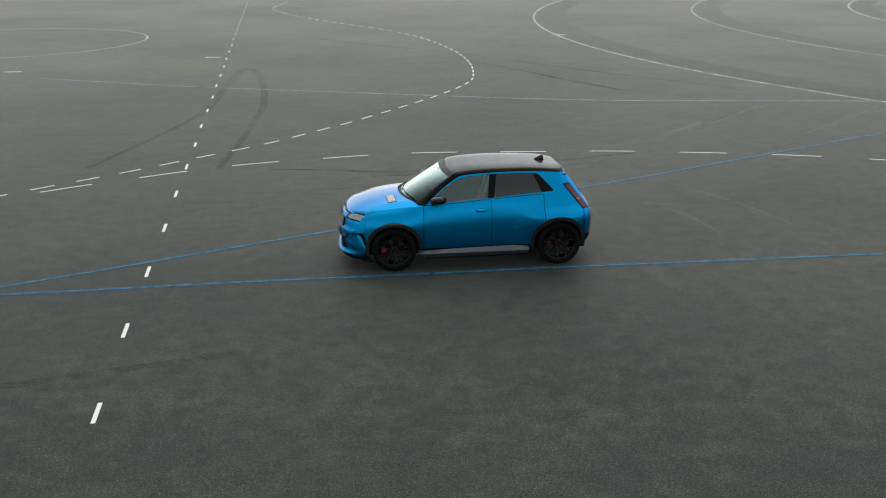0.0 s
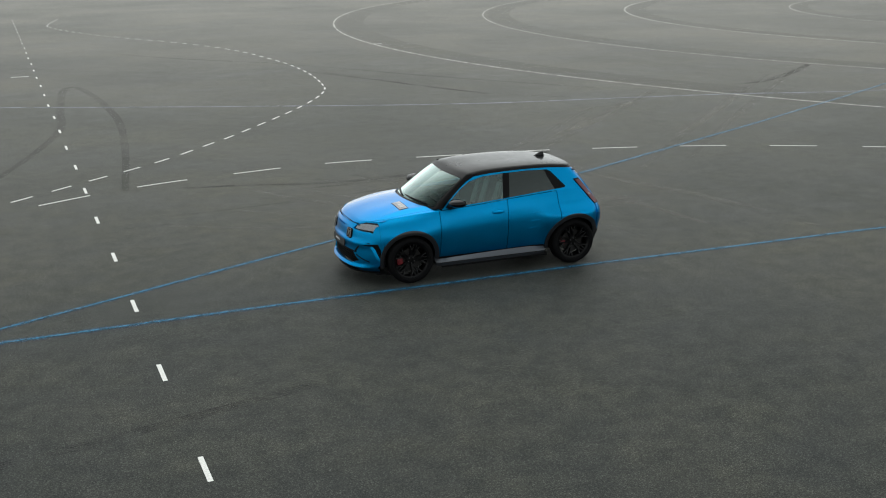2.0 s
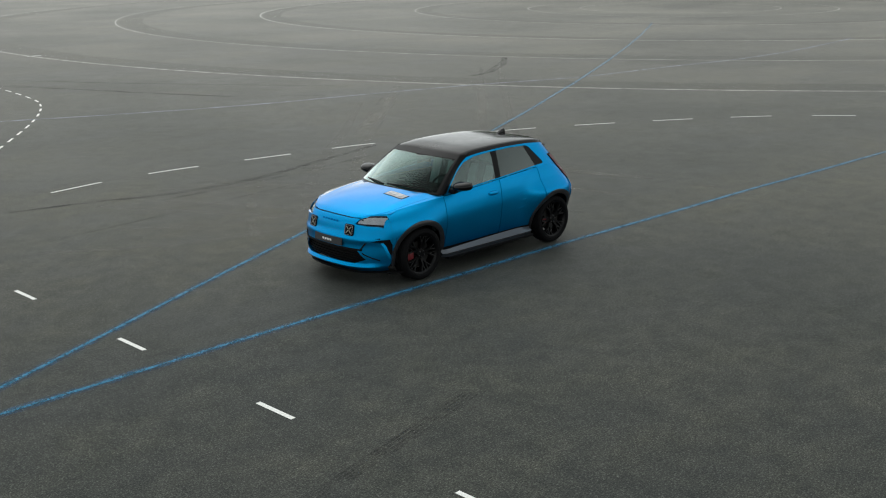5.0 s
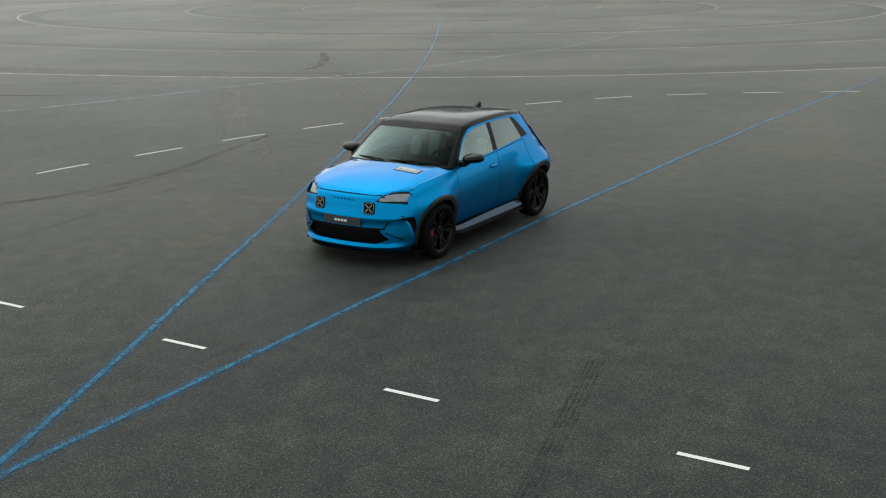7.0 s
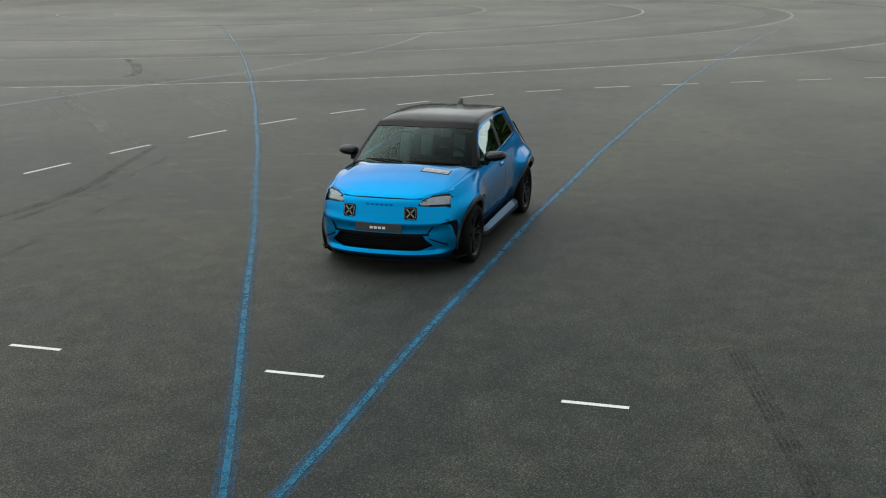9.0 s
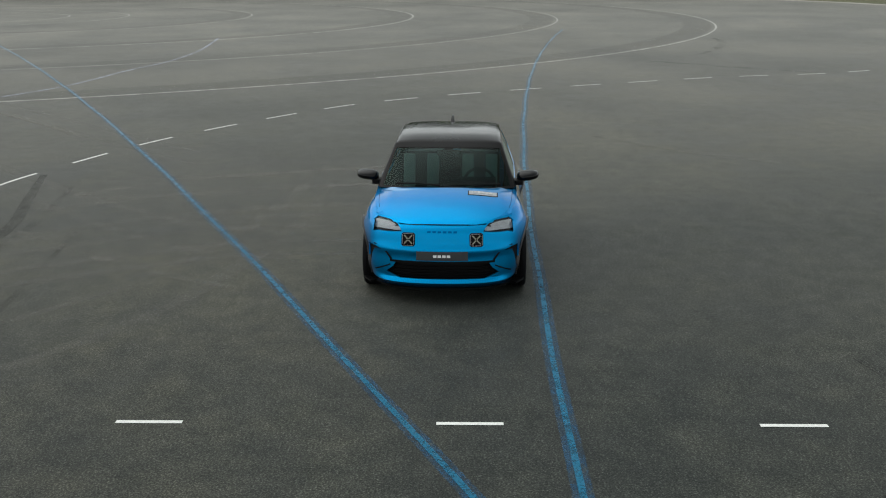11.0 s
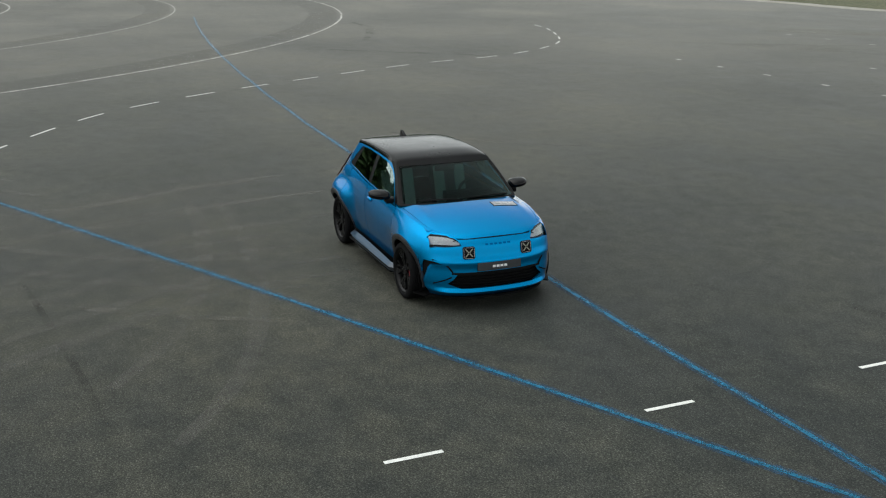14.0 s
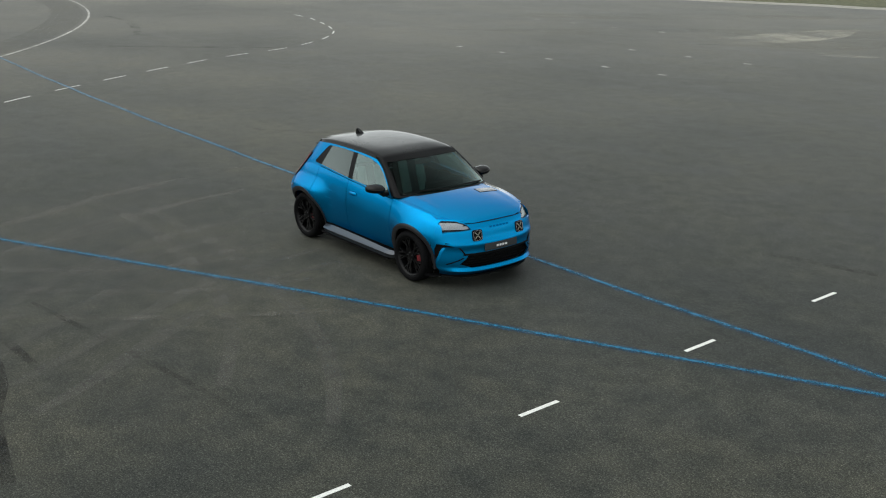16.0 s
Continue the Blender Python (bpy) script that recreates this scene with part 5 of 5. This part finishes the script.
SKID_MARKS = (
    ("skid_mark", RUBBER, [(3.40, -6.60), (2.00, -6.30), (1.34, -6.05), (0.23, -5.89), (-1.15, -5.99), (-2.93, -6.49), (-5.00, -7.08)], 0.19, "dark curved rubber skid mark"),
    ("skid_mark", RUBBER_FAINT, [(1.20, -5.60), (-0.55, -5.66), (-2.02, -5.84), (-4.14, -6.22)], 0.15, "faint dark rubber skid mark"),
    ("skid_mark", RUBBER, [(-21.10, -18.30), (-19.20, -16.70), (-16.70, -15.06), (-15.60, -14.80)], 0.35, "dark hooked tyre mark"),
    ("skid_mark", RUBBER_FAINT, [(-38.43, 10.88), (-35.44, 10.68), (-32.45, 9.78), (-29.44, 8.58)], 0.40, "dark hooked tyre mark"),
    ("skid_mark", RUBBER_FAINT, [(-26.45, 6.19), (-23.97, 8.98), (-22.27, 10.99)], 0.45, "wide faint tyre mark"),
    ("skid_mark", RUBBER_FAINT, [(-4.00, -24.06), (-6.69, -17.37), (-9.29, -14.28)], 0.20, "faint tyre mark"),
    ("skid_mark", RUBBER_FAINT, [(-0.90, -4.99), (1.90, -4.60), (3.60, -4.40)], 0.09, "wide faint tyre mark"),
)
OLD_MARKS = (
    ("skid_mark", TYRE_ARC, [(4.50, -6.80), (4.10, -11.40), (3.90, -16.00), (4.20, -21.00), (4.65, -23.60), (5.05, -23.00), (5.30, -18.50), (5.40, -15.20), (5.90, -12.50), (6.60, -9.90), (7.40, -7.20)], 0.24, "faint hooked tyre mark"),
    ("skid_mark", TYRE_ARC, [(-3.00, -27.76), (-5.25, -24.47), (-6.69, -21.97), (-9.38, -18.07), (-10.98, -15.87)], 0.22, "long faint tyre mark"),
    ("skid_mark", TYRE_ARC, [(-3.50, -24.46), (-4.90, -21.57), (-6.09, -18.87), (-7.29, -15.98)], 0.22, "long faint tyre mark"),
    ("skid_mark", TYRE_ARC, [(2.49, -34.55), (-0.07, -31.05), (-2.90, -28.06)], 0.25, "long faint tyre mark"),
)
SCUFFS = (
    ("scuff", PALE_SCUFF, [(-11.00, -13.30), (-8.25, -10.80), (-5.40, -8.40)], 0.35, "pale tyre scuff"),
    ("scuff", PALE_SCUFF, [(-0.90, -5.80), (-0.48, -5.26), (0.75, -3.70), (1.72, -2.01)], 0.16, "thin pale tyre scuff"),
    ("scuff", PALE_SCUFF, [(-12.38, -14.78), (-9.49, -12.18), (-5.29, -8.29)], 0.35, "pale tyre scuff"),
    ("scuff", PALE_SCUFF, [(-14.38, -13.38), (-11.18, -9.99), (-8.39, -7.59)], 0.35, "pale tyre scuff"),
    ("scuff", PALE_SCUFF, [(-9.19, 2.60), (-7.59, 3.90), (-5.99, 5.99)], 0.20, "pale tyre scuff"),
    ("scuff", PALE_SCUFF, [(-5.99, 0.60), (-5.39, -2.00), (-4.40, -4.40), (-3.00, -5.99)], 0.28, "pale tyre scuff"),
)
TRACKS = (
    [(0.70, -6.19), (0.33, -5.47), (-0.39, -4.26), (-1.08, -2.92), (-1.36, -1.04)],
    [(1.50, -6.19), (1.12, -5.50), (0.15, -4.05), (-0.54, -2.61), (-0.68, -1.08)],
    [(-1.40, -5.89), (-2.03, -4.97), (-2.73, -3.79), (-3.25, -2.53), (-3.62, -0.11)],
    [(-5.21, -2.25), (-2.32, -2.32), (0.02, -2.66), (2.03, -3.26), (3.60, -4.20)],
    [(-3.70, -5.59), (-3.98, -4.50), (-4.13, -3.43), (-4.87, -1.80), (-5.17, -0.14)],
    [(-9.65, -12.73), (-6.39, -9.39), (-3.62, -6.73), (-0.97, -3.75), (-0.20, -1.81)],
    [(-18.67, -16.77), (-10.33, -8.74), (-6.29, -4.66)],
)
for i, pts in enumerate(TRACKS):
    for side in (-0.7, 0.7):
        tyre_mark("dusty_track", PALE_TRACK, [(x + side, y + 0.3 * side) for x, y in pts], 0.24, "pale dusty tyre track crossing the asphalt", 0.0014 + 0.00005 * (2 * i + (side > 0)))
for i, (pts, w) in enumerate((([(-14.9, 26.3), (-13.9, 28.0), (-13.5, 30.5), (-13.5, 34.2)], 2.8), ([(-13.7, 25.6), (-12.6, 28.0), (-12.2, 31.0)], 1.0), ([(-9.9, 25.0), (-8.6, 25.4), (-7.2, 26.1)], 0.8))):
    marking("worn_patch", WORN, [spline(pts, 0.5)], lambda t: w * math.sin(math.pi * min(max(t, 0.04), 0.96)), 0.0012 + 0.0001 * i, "pale bleached patch of worn asphalt", category="asphalt patch")
for i, (pts, w) in enumerate((([(-30, 24), (-22, 33), (-15, 41)], 3.5), ([(-24, 20), (-15, 29), (-8, 39)], 4.0), ([(-14, 24), (-9, 30), (-3, 38)], 4.0))):
    marking("dust_streak", DUST, [spline(pts, 0.8)], lambda t: w * math.sin(math.pi * min(max(t, 0.03), 0.97)), 0.0007 + 0.00008 * i, "thin yellowish dust drifted over the asphalt", category="dust")
for i, (name, mat, pts, w, lab) in enumerate((*SKID_MARKS, *OLD_MARKS, *SCUFFS)):
    tyre_mark(name, mat, pts, w, lab, 0.002 + 0.0002 * i)
# four ribs of one tyre print ahead of the car
for k in range(4):
    off = 0.045 * (k - 1.5)
    tyre_mark("tyre_print", TYRE_PRINT, [(7.18, 4.67 + off), (5.92, 4.42 + off), (4.63, 4.12 + off), (3.33, 3.80 + off)], 0.032, "dark ribbed tyre print", 0.0025)

# grass verge and its pale concrete edge, far behind the car
GRASS, gn, gl, gb = material("rough_grass", 0.9)
g1, g2 = noise_node(gn, gl, 3.0, 6, 0.7), noise_node(gn, gl, 0.12, 4, 0.6)
gc = ramp(gn, gl, g1.outputs["Fac"], [(0.3, (0.045, 0.052, 0.026)), (0.55, (0.105, 0.108, 0.058)), (0.75, (0.18, 0.17, 0.105))])
gt = ramp(gn, gl, g2.outputs["Fac"], [(0.3, (0.7, 0.75, 0.65)), (0.7, (1.2, 1.15, 1.1))])
gl.new(mix(gn, gl, gc.outputs["Color"], gt.outputs["Color"], 0.8, "MULTIPLY"), gb.inputs["Base Color"])
bump(gn, gl, gb, g1.outputs["Fac"], 1.0, 0.08)
CONCRETE, cn, cl, cb = material("pale_concrete_edge", 0.85)
c1 = noise_node(cn, cl, 2.5, 5, 0.7)
cc = ramp(cn, cl, c1.outputs["Fac"], [(0.3, (0.20, 0.19, 0.165)), (0.7, (0.40, 0.38, 0.33))])
cl.new(cc.outputs["Color"], cb.inputs["Base Color"])
edge = spline([(-140, -2), (-95, 24), (-67, 36.4), (-54, 39.6), (-40, 40.3), (-31, 41.3), (-25, 42.9), (-18, 44.7), (0, 48), (40, 50)], 1.5)


def edge_strip(name, mat, d0, d1, z0, z1, label, cat):
    bm = bmesh.new()
    rows = []
    for i, p in enumerate(edge):
        a, b = edge[max(i - 1, 0)], edge[min(i + 1, len(edge) - 1)]
        d = (b - a).normalized()
        nrm = Vector((-d.y, d.x))
        w = 0.18 * math.sin(i * 0.9) + 0.1 * math.sin(i * 2.3)
        rows.append([bm.verts.new((p.x + nrm.x * (dd + w), p.y + nrm.y * (dd + w), z)) for dd, z in ((d0, 0.0), (d0 + 0.02, z0), (d1, z1))])
    for r, q in zip(rows, rows[1:]):
        for k in range(2):
            bm.faces.new((r[k], q[k], q[k + 1], r[k + 1]))
    bmesh.ops.recalc_face_normals(bm, faces=bm.faces[:])
    return tagged(mesh_object(name, bm, mat), label, cat, kind="structure")


edge_strip("concrete_edge", CONCRETE, 0.0, 1.3, 0.012, 0.02, "pale worn concrete edge of the asphalt", "edging")
edge_strip("grass_verge", GRASS, 1.3, 60.0, 0.03, 0.5, "rough olive grass verge beyond the asphalt", "grass")

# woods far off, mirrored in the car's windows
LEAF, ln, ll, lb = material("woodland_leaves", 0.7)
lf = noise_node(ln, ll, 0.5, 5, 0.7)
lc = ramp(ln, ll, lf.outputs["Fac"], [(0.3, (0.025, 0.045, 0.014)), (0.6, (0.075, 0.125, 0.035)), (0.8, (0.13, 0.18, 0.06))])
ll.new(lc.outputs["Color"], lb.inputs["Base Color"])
BARK = plastic_material("bark", (0.09, 0.075, 0.06), 0.9)
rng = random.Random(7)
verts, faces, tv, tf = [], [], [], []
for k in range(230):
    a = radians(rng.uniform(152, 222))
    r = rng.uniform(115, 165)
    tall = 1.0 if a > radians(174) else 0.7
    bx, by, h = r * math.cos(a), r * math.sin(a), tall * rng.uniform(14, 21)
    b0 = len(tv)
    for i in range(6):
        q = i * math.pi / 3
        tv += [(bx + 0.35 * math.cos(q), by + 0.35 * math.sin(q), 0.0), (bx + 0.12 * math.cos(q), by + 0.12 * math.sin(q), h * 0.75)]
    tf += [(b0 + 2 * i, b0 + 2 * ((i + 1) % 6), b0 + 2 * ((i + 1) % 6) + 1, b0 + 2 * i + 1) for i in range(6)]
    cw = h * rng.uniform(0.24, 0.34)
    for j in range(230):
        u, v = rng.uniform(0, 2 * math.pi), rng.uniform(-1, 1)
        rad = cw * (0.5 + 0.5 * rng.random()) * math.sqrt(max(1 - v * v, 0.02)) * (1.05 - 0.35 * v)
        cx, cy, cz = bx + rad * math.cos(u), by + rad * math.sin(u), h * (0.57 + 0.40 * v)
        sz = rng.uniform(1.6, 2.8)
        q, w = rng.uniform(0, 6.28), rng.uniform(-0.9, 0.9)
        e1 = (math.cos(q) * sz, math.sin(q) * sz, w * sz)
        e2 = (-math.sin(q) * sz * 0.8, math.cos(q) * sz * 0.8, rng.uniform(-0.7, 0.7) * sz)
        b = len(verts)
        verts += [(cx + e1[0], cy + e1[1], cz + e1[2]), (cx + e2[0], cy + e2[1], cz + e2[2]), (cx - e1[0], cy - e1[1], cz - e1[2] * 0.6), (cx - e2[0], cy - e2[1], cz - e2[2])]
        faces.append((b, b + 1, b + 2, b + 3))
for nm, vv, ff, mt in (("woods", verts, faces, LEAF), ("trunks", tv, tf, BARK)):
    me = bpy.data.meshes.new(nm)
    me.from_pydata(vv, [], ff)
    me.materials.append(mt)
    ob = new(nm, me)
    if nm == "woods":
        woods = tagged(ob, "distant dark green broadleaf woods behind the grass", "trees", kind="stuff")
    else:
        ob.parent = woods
